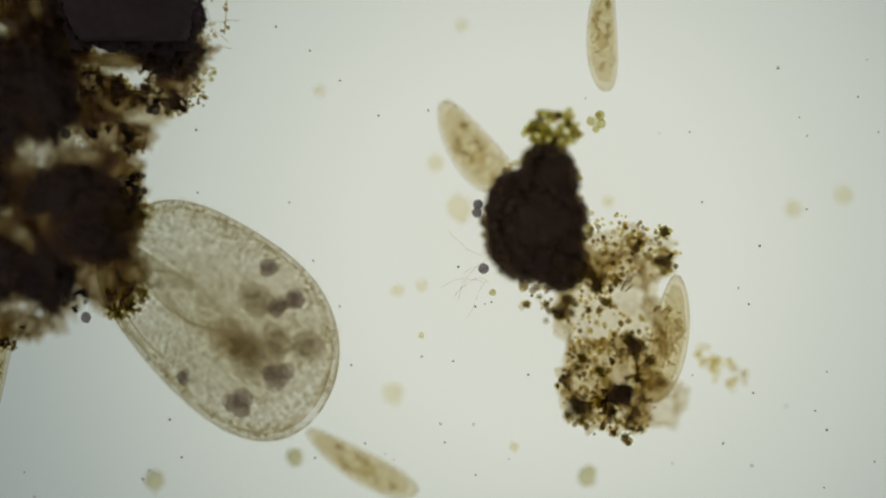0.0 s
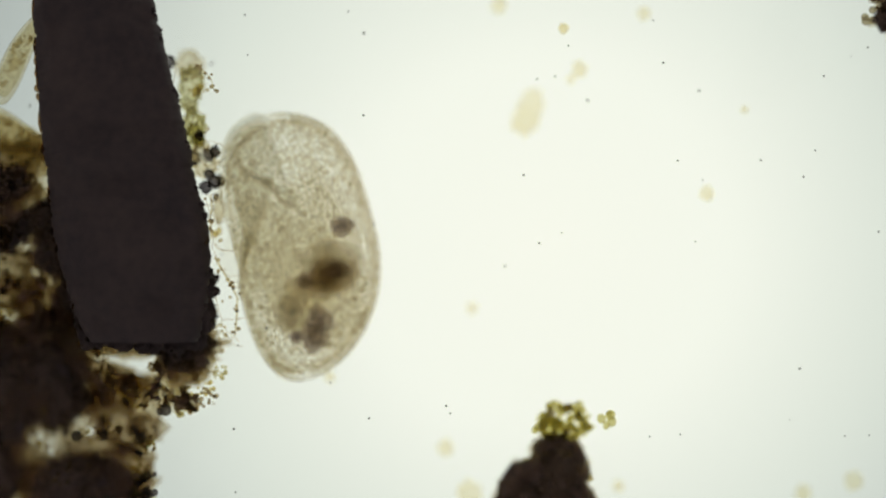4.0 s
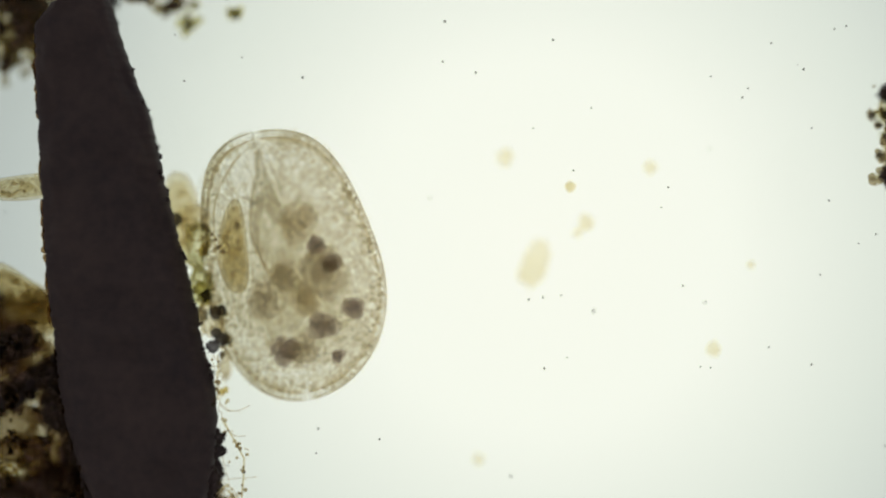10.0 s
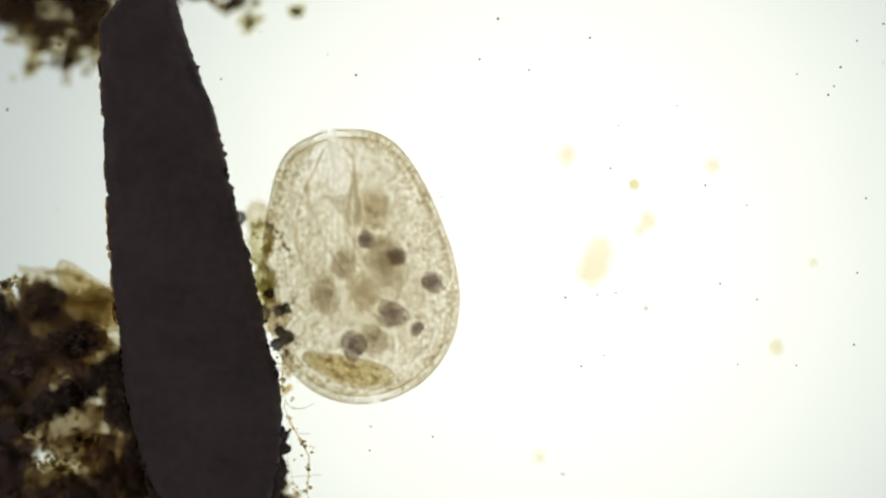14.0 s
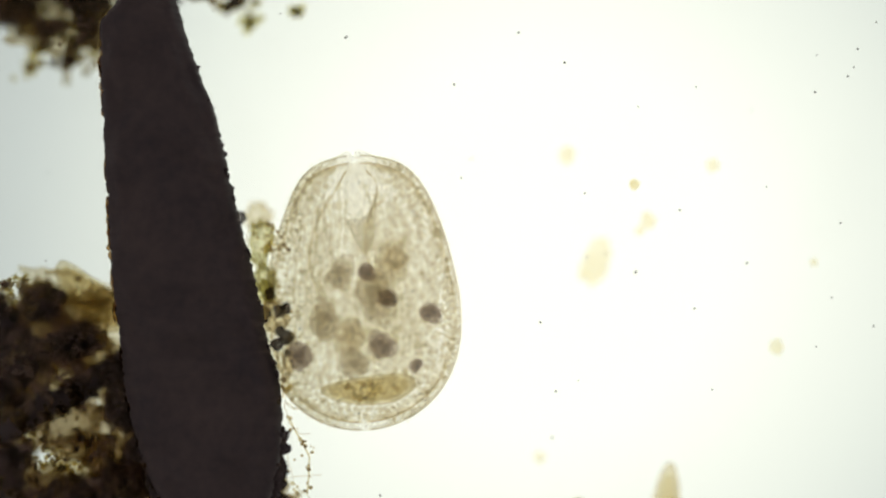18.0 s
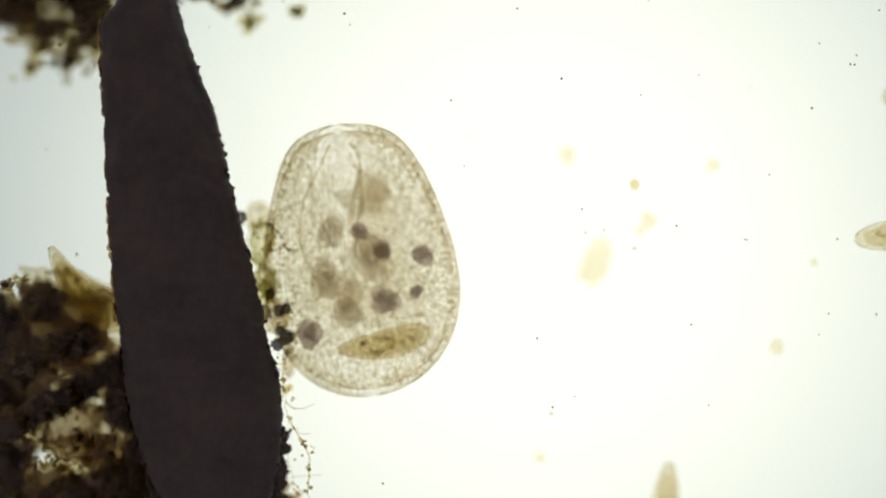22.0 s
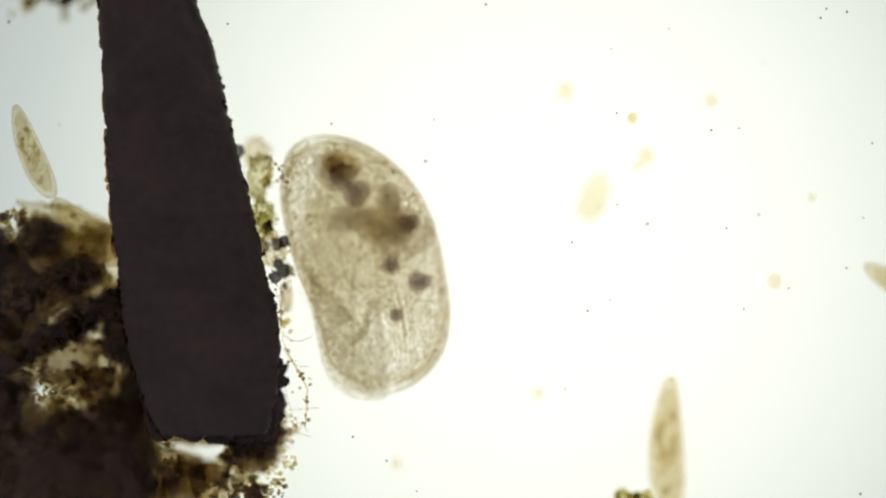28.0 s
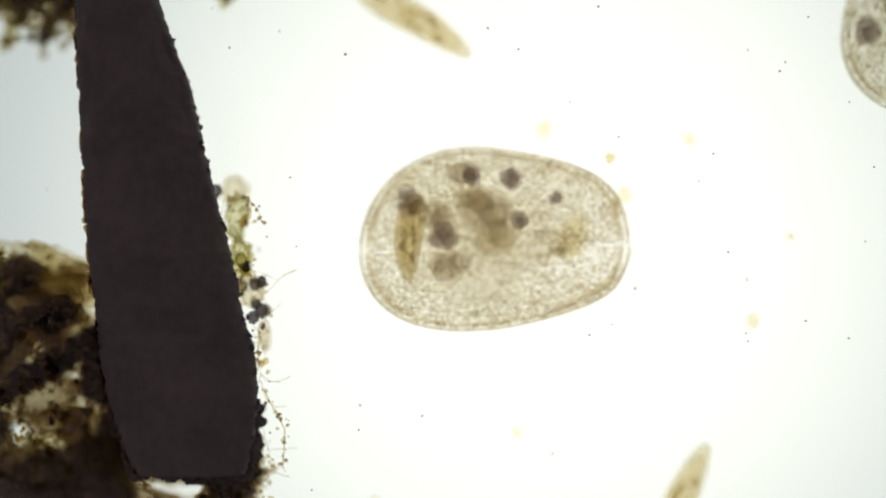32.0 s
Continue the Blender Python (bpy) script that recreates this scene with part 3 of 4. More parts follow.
# Each small ciliate: depth, size, then rows of field (V) or slide (S) places: seconds, x, y, turn.
TRACKS = [
    ("", 0.06, 1.0, [(V, 0, 1062, 60, 0), (V, 0.25, 1064, -50, 4), (V, 0.6, 1200, -200, -30), (S, 2.0, 1950, 350, -60), (S, 19.3, 1600, -500, -120),
                     (V, 19.8, 1175, -150, -175), (V, 20.0, 1176, -48, -180), (V, 20.3, 1180, -190, -175), (V, 21.5, 1720, -60, -120), (V, 21.9, 1680, 416, -85), (V, 22.0, 1610, 416, -90), (V, 22.2, 1450, 410, -100),
                     (V, 22.5, 1242, 315, -125), (V, 22.8, 1436, 360, -75), (V, 23.0, 1546, 362, -155), (V, 23.3, 1670, 420, -155), (V, 23.8, 1660, 20, -180), (V, 24.3, 1545, 120, -210),
                     (V, 24.5, 1560, 129, -210), (V, 25.4, 1650, 200, -180), (V, 26.2, 1540, 260, -155), (V, 26.5, 1480, 150, -154), (V, 26.7, 1468, 66, -160), (V, 26.9, 1465, -60, -165), (S, 28.0, 1500, -600, -180), (S, 32.0, 1500, -700, -180)]),
    ("small pale ciliate sheltering beside the dark lump", -0.18, (1.55, 1.0, 1.4),
     [(V, 0, 838, 262, 38), (V, 0.5, 800, 282, 22), (V, 1.0, 818, 318, 10), (V, 1.5, 806, 486, 2), (V, 2.0, 820, 536, 8), (V, 2.5, 826, 590, 14), (V, 3.0, 842, 628, 24), (V, 3.3, 850, 625, 26), (V, 4.0, 850, 1030, 28), (V, 32, 850, 1300, 28)]),
    ("", -0.2, 1.1, [(V, 0, 632, 838, 60), (V, 0.5, 580, 812, 86), (V, 1.0, 503, 832, 40), (V, 1.3, 496, 850, -15), (V, 1.5, 510, 858, -25), (V, 2.0, 510, 848, -32), (V, 2.5, 508, 846, -38), (V, 3.0, 500, 864, -45), (V, 3.3, 520, 900, -70),
                     (S, 5.0, 700, 1900, -150), (S, 17.5, 1040, 1060, -170), (V, 18.0, 1044, 1012, -177), (V, 18.3, 1040, 940, -178), (V, 18.5, 1032, 925, -180), (V, 18.8, 1020, 1020, -180), (S, 20.0, 1000, 1300, -170), (S, 32, 1000, 1900, -180)]),
    ("small brown ciliate nosing along the detritus heap", 0.0, 1.05,
     [(V, 0, -15, 655, -15), (V, 0.6, -25, 640, -30), (V, 1.0, 30, 622, -70), (V, 1.2, 55, 665, -55), (V, 1.4, 70, 735, -40), (V, 1.6, 62, 760, -20)]),
    ("", -0.02, 0.85, [(S, 0, 60, 300, 0), (S, 3.0, 130, 330, -20), (V, 3.6, 22, 20, -20), (V, 4.0, 28, 100, -25), (V, 4.5, 28, 354, -60, 68), (S, 5.6, 100, 300, -40), (V, 6.5, 45, 335, -25), (V, 7.0, 40, 352, 15), (V, 7.5, 34, 424, 40, 60), (V, 8.0, 38, 320, 32),
                      (V, 8.5, 40, 270, 15), (V, 9.0, 55, 300, 4), (V, 9.2, 40, 305, 40), (V, 9.5, 28, 328, 88), (V, 10.0, 30, 333, 95), (V, 10.5, 140, 316, 95), (S, 11.2, 290, 340, 95), (S, 19.0, 290, 500, 60), (V, 20.0, 160, 520, 50), (V, 20.8, 110, 520, 45), (V, 22.2, 140, 510, 30), (V, 22.5, 150, 498, 24),
                      (V, 23.2, 150, 545, 30), (V, 24.0, 125, 492, 50), (V, 24.5, 170, 540, 50), (S, 25.5, 260, 560, 30), (V, 27.0, 270, 390, 20), (V, 27.5, 80, 345, 6), (V, 27.7, 80, 315, 8), (V, 28.0, 52, 270, 22), (V, 28.2, 12, 230, 22), (V, 28.5, 50, 420, 45), (V, 28.8, -70, 360, 45), (V, 30.2, -90, 150, 50), (V, 30.7, 92, 252, 52), (V, 31.0, 190, 330, 40), (S, 32, 330, 420, 30)]),
    ("", -0.2, (1.3, 0.95, 1.2), [(S, 0, 330, 100, 60), (V, 6.0, 260, 190, 65), (V, 6.5, 312, 232, 62), (V, 7.0, 262, 222, 96), (V, 7.5, 330, 268, 142), (V, 8.0, 284, 235, 182), (V, 8.4, 300, 260, 168), (V, 9.0, 322, 300, 176), (V, 9.5, 318, 325, 174), (V, 10.0, 300, 400, 175), (S, 11.0, 300, 300, 180), (S, 27.8, 340, 640, 180), (V, 28.25, 420, 560, 188), (V, 28.5, 540, 574, 192),
                       (V, 28.7, 558, 588, 177), (V, 28.9, 544, 545, 138), (V, 29.2, 545, 592, 90), (V, 29.4, 500, 628, 92), (V, 29.7, 470, 632, 120), (V, 29.85, 505, 596, 178), (V, 30.0, 560, 552, 236), (V, 30.2, 612, 612, 224), (V, 30.5, 500, 530, 242), (V, 30.8, 360, 520, 250), (S, 32, 330, 560, 250)]),
    ("pale ciliate resting against the detritus heap", -0.1, (1.35, 0.8, 1.1), [(S, 0, 148, 532, 48), (S, 14, 146, 530, 46), (S, 32, 138, 538, 50)]),
    ("small yellowish ciliate hanging upright in the water", -0.26, (1.25, 1.25, 1.2),
     [(S, 0, 1700, 2300, 0), (S, 13.0, 1500, 1500, 20), (S, 15.5, 1195, 1010, 5), (S, 16.5, 1192, 970, 0), (S, 18, 1195, 968, 0), (S, 24.5, 1192, 964, 0), (S, 26.5, 1194, 942, 0), (S, 27, 1198, 935, 0), (S, 28, 1200, 928, 0), (S, 29, 1200, 930, 0), (S, 29.5, 1196, 940, 4), (S, 30, 1215, 965, 0), (S, 31, 1250, 975, -8), (S, 32, 1262, 970, -20)]),
    ("", -0.2, 1.12, [(S, 0, 1900, 1900, 0), (S, 19, 1380, 1350, 0), (V, 20.0, 1410, 880, -6), (V, 20.2, 1440, 722, -8), (V, 20.5, 1492, 446, -22), (V, 20.8, 1535, 288, -30), (V, 21.0, 1562, 238, -32), (V, 21.2, 1560, 214, -30), (V, 21.5, 1556, 165, -28), (V, 21.9, 1690, 110, -60), (V, 22.05, 1690, 106, -60), (V, 22.2, 1545, 104, -60), (V, 22.5, 1555, 335, -135),
                      (V, 22.8, 1680, 420, -130), (V, 23.25, 1700, 345, -200), (V, 23.7, 1660, 270, -270), (V, 24.0, 1550, 258, -278), (V, 24.3, 1164, 232, -308), (V, 24.5, 1085, 40, -335), (V, 24.8, 1060, -220, -345), (S, 26.0, 1900, -500, -380), (V, 27.8, 1780, 520, -300), (V, 28.2, 1475, 528, -285),
                      (V, 28.5, 1236, 540, -252), (V, 28.7, 1000, 680, -230), (V, 28.9, 816, 768, -238), (V, 29.0, 751, 796, -262), (V, 29.2, 580, 790, -268), (V, 29.4, 612, 826, -255), (V, 29.55, 616, 815, -300), (V, 29.7, 620, 800, -348), (V, 30.0, 640, 1020, -348), (S, 32, 700, 1700, -340)]),
    ("", 0.25, 1.05, [(S, 0, -500, 100, 0), (S, 28.8, -300, 200, -85), (V, 29.5, 25, 110, -84), (V, 29.7, 60, 124, -76), (V, 30.0, 80, 114, -86), (V, 30.2, 120, 112, -88), (V, 30.5, 245, 100, -90), (V, 30.7, 324, 84, -92), (V, 31.0, 428, 96, -92), (V, 31.2, 500, 80, -92), (V, 31.4, 608, 64, -92), (V, 31.7, 640, 34, -94), (V, 31.9, 715, 36, -116), (V, 32, 738, 52, -120)]),
    ("", 0.2, 1.0, [(S, 0, 1600, -600, 0), (S, 30.0, 1650, -400, 0), (V, 30.8, 1470, -60, -20), (V, 31.0, 1402, 92, -25), (V, 31.2, 1448, 30, 5), (V, 31.5, 1490, -160, 10), (S, 32, 1600, -400, 0)]),
    ("curved brownish ciliate lying against the granular colony", 0.0, (-1.3, 1.1, 1.2), [(S, 0, 1330, 1416, -12), (S, 0.6, 1334, 1460, -12), (S, 1.0, 1338, 1478, -10), (S, 2.0, 1316, 1496, -6), (S, 3.0, 1316, 1496, -8), (S, 32, 1316, 1496, -8)]),
]
PREY_ROWS = [(S, 0, 520, -700, 20), (S, 7.6, 500, -500, 15), (V, 8.4, 372, 0, 22), (V, 8.6, 412, 155, 20), (V, 8.7, 444, 345, 15), (V, 8.8, 458, 395, 10), (V, 8.9, 412, 440, -4), (V, 9.0, 450, 412, -42), (V, 9.2, 438, 425, -46), (V, 9.5, 428, 430, -38), (V, 9.7, 420, 440, -28),
             (V, 10.0, 410, 436, 2), (V, 10.5, 494, 440, 6), (V, 11.0, 574, 475, 10), (V, 12.0, 600, 514, 34), (V, 12.5, 592, 560, 48), (V, 13.0, 582, 592, 60), (V, 13.5, 598, 628, 70), (V, 14.0, 614, 658, 76), (V, 14.5, 622, 676, 88), (V, 16.5, 650, 690, 95), (V, 19.0, 652, 694, 95), (V, 20.0, 652, 655, 98), (V, 20.5, 656, 628, 100), (V, 22.5, 684, 600, 104)]
PREY_HELD = [(23, 685, 585), (23.5, 705, 600), (24, 738, 592), (24.5, 735, 598), (27, 620, 250), (28, 596, 285), (29, 575, 300), (30, 700, 430), (31, 592, 445), (32, 722, 420)]


def track_rows(rows, z):
    out = []
    for kind, t, x, y, turn, *pitch in rows:
        p = seen(t, x, y, z) if kind == V else spot(x, y, z)
        out.append((t, Matrix.Translation(p) @ pose(0, 0, 0, 0, 0, turn) @ pose(0, 0, 0, pitch[0] if pitch else 0)))
    return out


SWIMMERS = []
for i, (label, z, size, rows) in enumerate(TRACKS):
    o = SWIM if i == 0 else copy_thing(SWIM, pose(0, 0, 0))
    if label:
        tagged(o, label)
    o.scale = size if isinstance(size, tuple) else (size, size, size)
    SWIMMERS.append((o, track_rows(rows + ([(S, 2.0, 205, 1460, 10, 75), (S, 2.5, 230, 1450, 50, 60), (S, 3.0, 230, 1472, 78), (S, 3.3, 150, 1490, 80), (S, 4.5, -200, 1500, 80), (S, 32, -500, 1500, 80)] if len(rows) == 6 and i == 3 else []), z)))
PREY = copy_thing(SWIM, pose(0, 0, 0))
tagged(PREY, "small brown ciliate being swallowed inside the large ciliate")
PREY.scale = (0.98, 0.8, 0.9)


# ---- the dark plant fragment ----
def make_stick():
    e = thing("plant_fragment", spot(336, 430, SLIDE_Z), "long dark brown opaque splinter of plant tissue lying on the slide", "plant fragment")
    left = [(-30, 262), (0, 205), (42, 172), (140, 172), (250, 178), (350, 184), (450, 188), (560, 200), (640, 210), (720, 220), (800, 242), (860, 264), (886, 282)]
    right = [(-30, 284), (0, 304), (60, 322), (110, 338), (200, 373), (300, 396), (400, 419), (500, 446), (600, 466), (680, 488), (740, 494), (800, 489), (840, 484), (870, 478), (886, 468)]

    def sides(y):
        l = np.interp(y, [p[0] for p in left], [p[1] for p in left])
        r = np.interp(y, [p[0] for p in right], [p[1] for p in right])
        l += 4 * noise.noise(Vector((0, y * 0.03, 1))) + 4 * noise.noise(Vector((0, y * 0.12, 2))) + 2 * noise.noise(Vector((0, y * 0.4, 2)))
        r += 4 * noise.noise(Vector((9, y * 0.03, 1))) + 4 * noise.noise(Vector((9, y * 0.12, 2))) + 2 * noise.noise(Vector((9, y * 0.4, 2)))
        return l, r

    def skin(y, a, grow=0.0):
        l, r = sides(y)
        ca, sa = math.cos(a), math.sin(a)
        c, h = (l + r) / 2, (r - l) / 2 + grow - 42 * max(0.0, -sa) ** 0.8
        up = 0.12 if sa > 0 else 0.42
        rough = 0.9 + 0.25 * noise.noise(Vector((a * 2.2, y * 0.02, 5))) + 0.04 * noise.noise(Vector((a * 9, y * 0.03, 7)))
        return spot(c + h * math.copysign(abs(ca) ** 0.62, ca), y, max(SLIDE_Z, up * math.copysign(abs(sa) ** 0.7, sa) * rough - 0.02)) - spot(330, 430, SLIDE_Z)

    bm = bmesh.new()
    rings = [[bm.verts.new(skin(y, j * math.tau / 40)) for j in range(40)] for y in np.linspace(-30, 886, 260)]
    for r0, r1 in zip(rings, rings[1:]):
        for j in range(40):
            bm.faces.new((r0[j], r0[(j + 1) % 40], r1[(j + 1) % 40], r1[j]))
    bm.faces.new(rings[0])
    bm.faces.new(rings[-1][::-1])
    bmesh.ops.recalc_face_normals(bm, faces=bm.faces[:])
    part("core", bm, M_BARK, e)
    rnd = random.Random(2)
    for i in range(110):
        y = rnd.uniform(10, 860)
        a = 3.14 + rnd.uniform(-0.25, 0.25) if rnd.random() < 0.62 else rnd.uniform(-0.25, 0.25)
        p = skin(y, a)
        o = part("bark_flake", blob(200 + i, (rnd.uniform(0.004, 0.007), rnd.uniform(0.006, 0.024) if a > 2 else rnd.uniform(0.003, 0.007), rnd.uniform(0.006, 0.015)), 0.35, 4, 2), M_BARK_EDGE if a > 2 else M_BARK, e)
        o.location = p
    for y0 in range(40, 700, 66):
        pts = [skin(y, math.pi * (1 + rnd.gauss(0, 0.02))) + Vector((rnd.gauss(0, 0.0015), 0, 0.0)) for y in range(y0, y0 + 73, 6)]
        part("brown_rim", tube(pts, [rnd.uniform(0.0015, 0.0055) for _ in pts], 7), M_BARK_EDGE, e, "thin translucent brown rim")
    for i in range(64):
        t = rnd.random()
        y = 886 if i % 3 == 0 else rnd.uniform(770, 886)
        l, r = sides(y)
        x = l + (r - l) * (t if i % 3 == 0 else (0.02 if t < 0.5 else 0.98))
        w = rnd.uniform(6, 17) * K
        o = part("ragged_end", blob(260 + i, (w, w * rnd.uniform(0.7, 1.3), w), 0.38, 4, 3, 0.8), M_BARK, e)
        o.location = spot(x + rnd.gauss(0, 4), y + rnd.gauss(0, 6), rnd.uniform(-0.1, 0.0)) - spot(330, 430, SLIDE_Z)
    return e


STICK = make_stick()


# ---- detritus ----
HOLES = [(246, 1069, 30), (218, 1062, 20), (356, 905, 44), (206, 1224, 24), (190, 1190, 16), (170, 640, 24), (60, 790, 12), (20, 700, 12), (1268, 1335, 36), (1245, 1480, 20)]


def scatter(rnd, shape, n):
    """n places inside a rough outline of discs (x, y, radius)."""
    out = []
    area = [r * r for _, _, r in shape]
    for _ in range(n):
        x, y, r = rnd.choices(shape, area)[0]
        a, d = rnd.uniform(0, math.tau), r * math.sqrt(rnd.random())
        x, y = x + d * math.cos(a), y + d * math.sin(a)
        if not any(math.hypot(x - hx, y - hy) < hr for hx, hy, hr in HOLES):
            out.append((x, y))
    return out


def berry(seed, n=64):
    """A crumbly clump: many small uneven grains packed into a ball, thinner outwards."""
    rnd = random.Random(seed)
    pl, rr = [], []
    for _ in range(n):
        d = Vector((rnd.gauss(0, 1), rnd.gauss(0, 1), rnd.gauss(0, 1))).normalized() * rnd.random() ** 0.55
        pl.append(d * (1 + 0.5 * noise.noise(d * 2.0 + Vector((seed, 0, 0)))))
        rr.append(rnd.uniform(0.10, 0.34))
    return balls(pl, rr, 2)


def crumbs(rnd, rx, ry, turn, seed, cover=3.2, r0=2.5, r1=9.0):
    """Places and sizes of crumbs in a ragged oval, thinning towards its edge."""
    pl, rr = [], []
    n = max(24, int(rx * ry * cover / 34))
    c, s = math.cos(math.radians(turn)), math.sin(math.radians(turn))
    for _ in range(n):
        a, d = rnd.uniform(0, math.tau), abs(rnd.gauss(0, 0.52))
        d *= 1 + 0.55 * noise.noise(Vector((math.cos(a) * 1.6, math.sin(a) * 1.6, seed * 1.7)))
        x, y = rx * d * math.cos(a), ry * d * math.sin(a)
        pl.append(Vector(((x * c - y * s) * K, (x * s + y * c) * K, rnd.gauss(0, 0.35) * min(rx, ry) * K)))
        rr.append(rnd.uniform(r0, r1) * K)
    return pl, rr


def heap(name, label, origin, seed, cores, fills, grainy, films, category="detritus", low=-0.14, high=-0.03, cover=3.2):
    """A heap of matter: cores (x, y, rx, ry, turn, which), fills and grains (discs, number, sizes, which, depths), films (x, y, rx, ry, turn)."""
    place = spot(*origin, SLIDE_Z)
    e = thing(name, place, label, category)
    rnd = random.Random(seed)
    for i, (x, y, rx, ry, turn, mi) in enumerate(cores):
        z = rnd.uniform(low, high)
        if mi == 0:
            o = part("dense_clump", blob(seed + i, (rx * K * 0.66, ry * K * 0.66, min(rx, ry) * K * 0.5), 0.30, 3.5, 4, 0.5), M_BARK, e)
            o.matrix_basis = Matrix.Translation(spot(x, y, z - 0.10) - place) @ pose(0, 0, 0, 0, 0, turn)
        pl, rr = crumbs(rnd, rx, ry, turn, seed + i, cover)
        o = grains("crumb_mass", pl, rr, (M_CRUMB, M_OLIVE, M_OLIVE, M_ALGA, M_GREY, M_CRUMB)[mi], e, sub=2)
        o.location = spot(x, y, z) - place
    for i, (x, y, rx, ry, turn) in enumerate(films):
        o = part("film", blob(seed + 50 + i, (rx * K, ry * K, 0.02), 0.32, 4.0, 4, 0.7), M_HAZE, e, "pale brown translucent film")
        o.matrix_basis = Matrix.Translation(spot(x, y, rnd.uniform(-0.26, -0.1)) - place) @ pose(0, 0, 0, 0, 0, turn)
    shapes = {}
    for discs, n, s0, s1, kinds, z0, z1 in fills:
        for k, (x, y) in enumerate(scatter(rnd, discs, n)):
            mi, v = rnd.choice(kinds), rnd.randrange(6)
            if (mi, v) not in shapes:
                shapes[(mi, v)] = line_part("clump", berry(seed + 300 + mi * 10 + v), (M_CRUMB, M_OLIVE, M_OLIVE, M_ALGA, M_GREY, M_CRUMB)[mi], e, kind="")
                o = shapes[(mi, v)]
            else:
                o = again("clump", shapes[(mi, v)], e, Matrix())
            w = rnd.uniform(s0, s1) * K
            o.matrix_basis = (Matrix.Translation(spot(x, y, rnd.uniform(z0, z1)) - place) @ pose(0, 0, 0, rnd.uniform(0, 360), rnd.uniform(0, 360), rnd.uniform(0, 360))
                              @ Matrix.Diagonal((w * rnd.uniform(0.8, 1.3), w * rnd.uniform(0.6, 1.0), w * 0.8, 1)))
    for discs, n, s0, s1, mi, z0, z1 in grainy:
        pl = [spot(x, y, rnd.uniform(z0, z1)) - place for x, y in scatter(rnd, discs, n)]
        grains("grain_mass", pl, [rnd.uniform(s0, s1) * K for _ in pl], HEAP_M[mi], e, sub=2)
    return e


HEAP_M = [M_SOIL, M_BROWN, M_OCHRE, M_ALGA, M_GREY, M_UMBER]
# The great heap: dense masses (x, y, rx, ry, turn, depth), brown mats, pale hazes, crisp crumbs (x, y, r, number, kinds), loose grains (x, y, r, number).
DENSE = [(194, 945, 60, 100, 6, -0.24), (120, 930, 90, 70, 0, -0.26), (108, 1030, 56, 52, 0, -0.25), (446, 904, 48, 40, 10, -0.16), (236, 1150, 78, 46, 5, -0.24), (300, 1165, 44, 42, 0, -0.22), (200, 1309, 50, 56, 0, -0.26),
         (296, 1238, 54, 32, -20, -0.18), (140, 1296, 26, 36, 0, -0.26), (60, 950, 84, 62, 0, -0.22), (60, 1130, 70, 80, 0, -0.26), (80, 1290, 70, 70, 0, -0.26), (45, 540, 38, 34, 0, -0.24), (112, 612, 52, 26, 12, -0.1),
         (16, 640, 38, 46, 0, -0.2), (-40, 600, 50, 70, 0, -0.24), (-50, 720, 60, 70, 0, -0.24), (-60, 850, 70, 80, 0, -0.26), (-40, 990, 70, 80, 0, -0.26), (192, 668, 26, 20, 0, -0.12),
         (200, 720, 26, 54, 0, -0.14), (232, 800, 26, 50, -12, -0.2), (255, 868, 20, 34, -30, -0.2), (400, 905, 34, 12, -10, -0.14)]
MATS = [(327, 985, 64, 30, 10, -0.26), (290, 950, 64, 26, -16, -0.2), (243, 870, 46, 48, 0, -0.28), (313, 1040, 44, 32, 0, -0.2), (370, 1050, 30, 24, 0, -0.2), (340, 1130, 40, 60, 0, -0.2), (300, 1309, 50, 52, 0, -0.26),
        (290, 1250, 50, 36, 0, -0.2), (159, 1395, 50, 26, 0, -0.2), (73, 690, 84, 44, 10, -0.22), (94, 763, 90, 40, 0, -0.24), (112, 810, 56, 24, 0, -0.25), (164, 822, 46, 40, 0, -0.24),
        (110, 560, 70, 34, 20, -0.26), (60, 600, 80, 50, 0, -0.26), (440, 950, 40, 24, 0, -0.22), (330, 905, 60, 16, 0, -0.26), (150, 650, 50, 40, 0, -0.26), (345, 1230, 30, 40, 0, -0.2), (180, 1215, 70, 26, -48, -0.3), (120, 1110, 60, 50, 0, -0.26), (330, 1190, 46, 44, 0, -0.2), (280, 1085, 60, 20, 0, -0.24), (150, 1240, 40, 50, 0, -0.28), (300, 1200, 40, 40, 0, -0.2), (240, 1240, 44, 36, 0, -0.22), (360, 1300, 30, 40, 0, -0.2), (250, 1000, 50, 30, 0, -0.28)]
HAZES = [(243, 862, 50, 46, 0, -0.2), (327, 905, 56, 20, 0, -0.26), (190, 1200, 90, 34, -48, -0.28), (108, 515, 84, 26, -14, -0.16), (178, 612, 26, 44, 0, -0.3), (213, 868, 40, 40, 0, -0.2), (101, 833, 40, 12, 6, -0.2), (350, 990, 70, 40, 0, -0.34)]
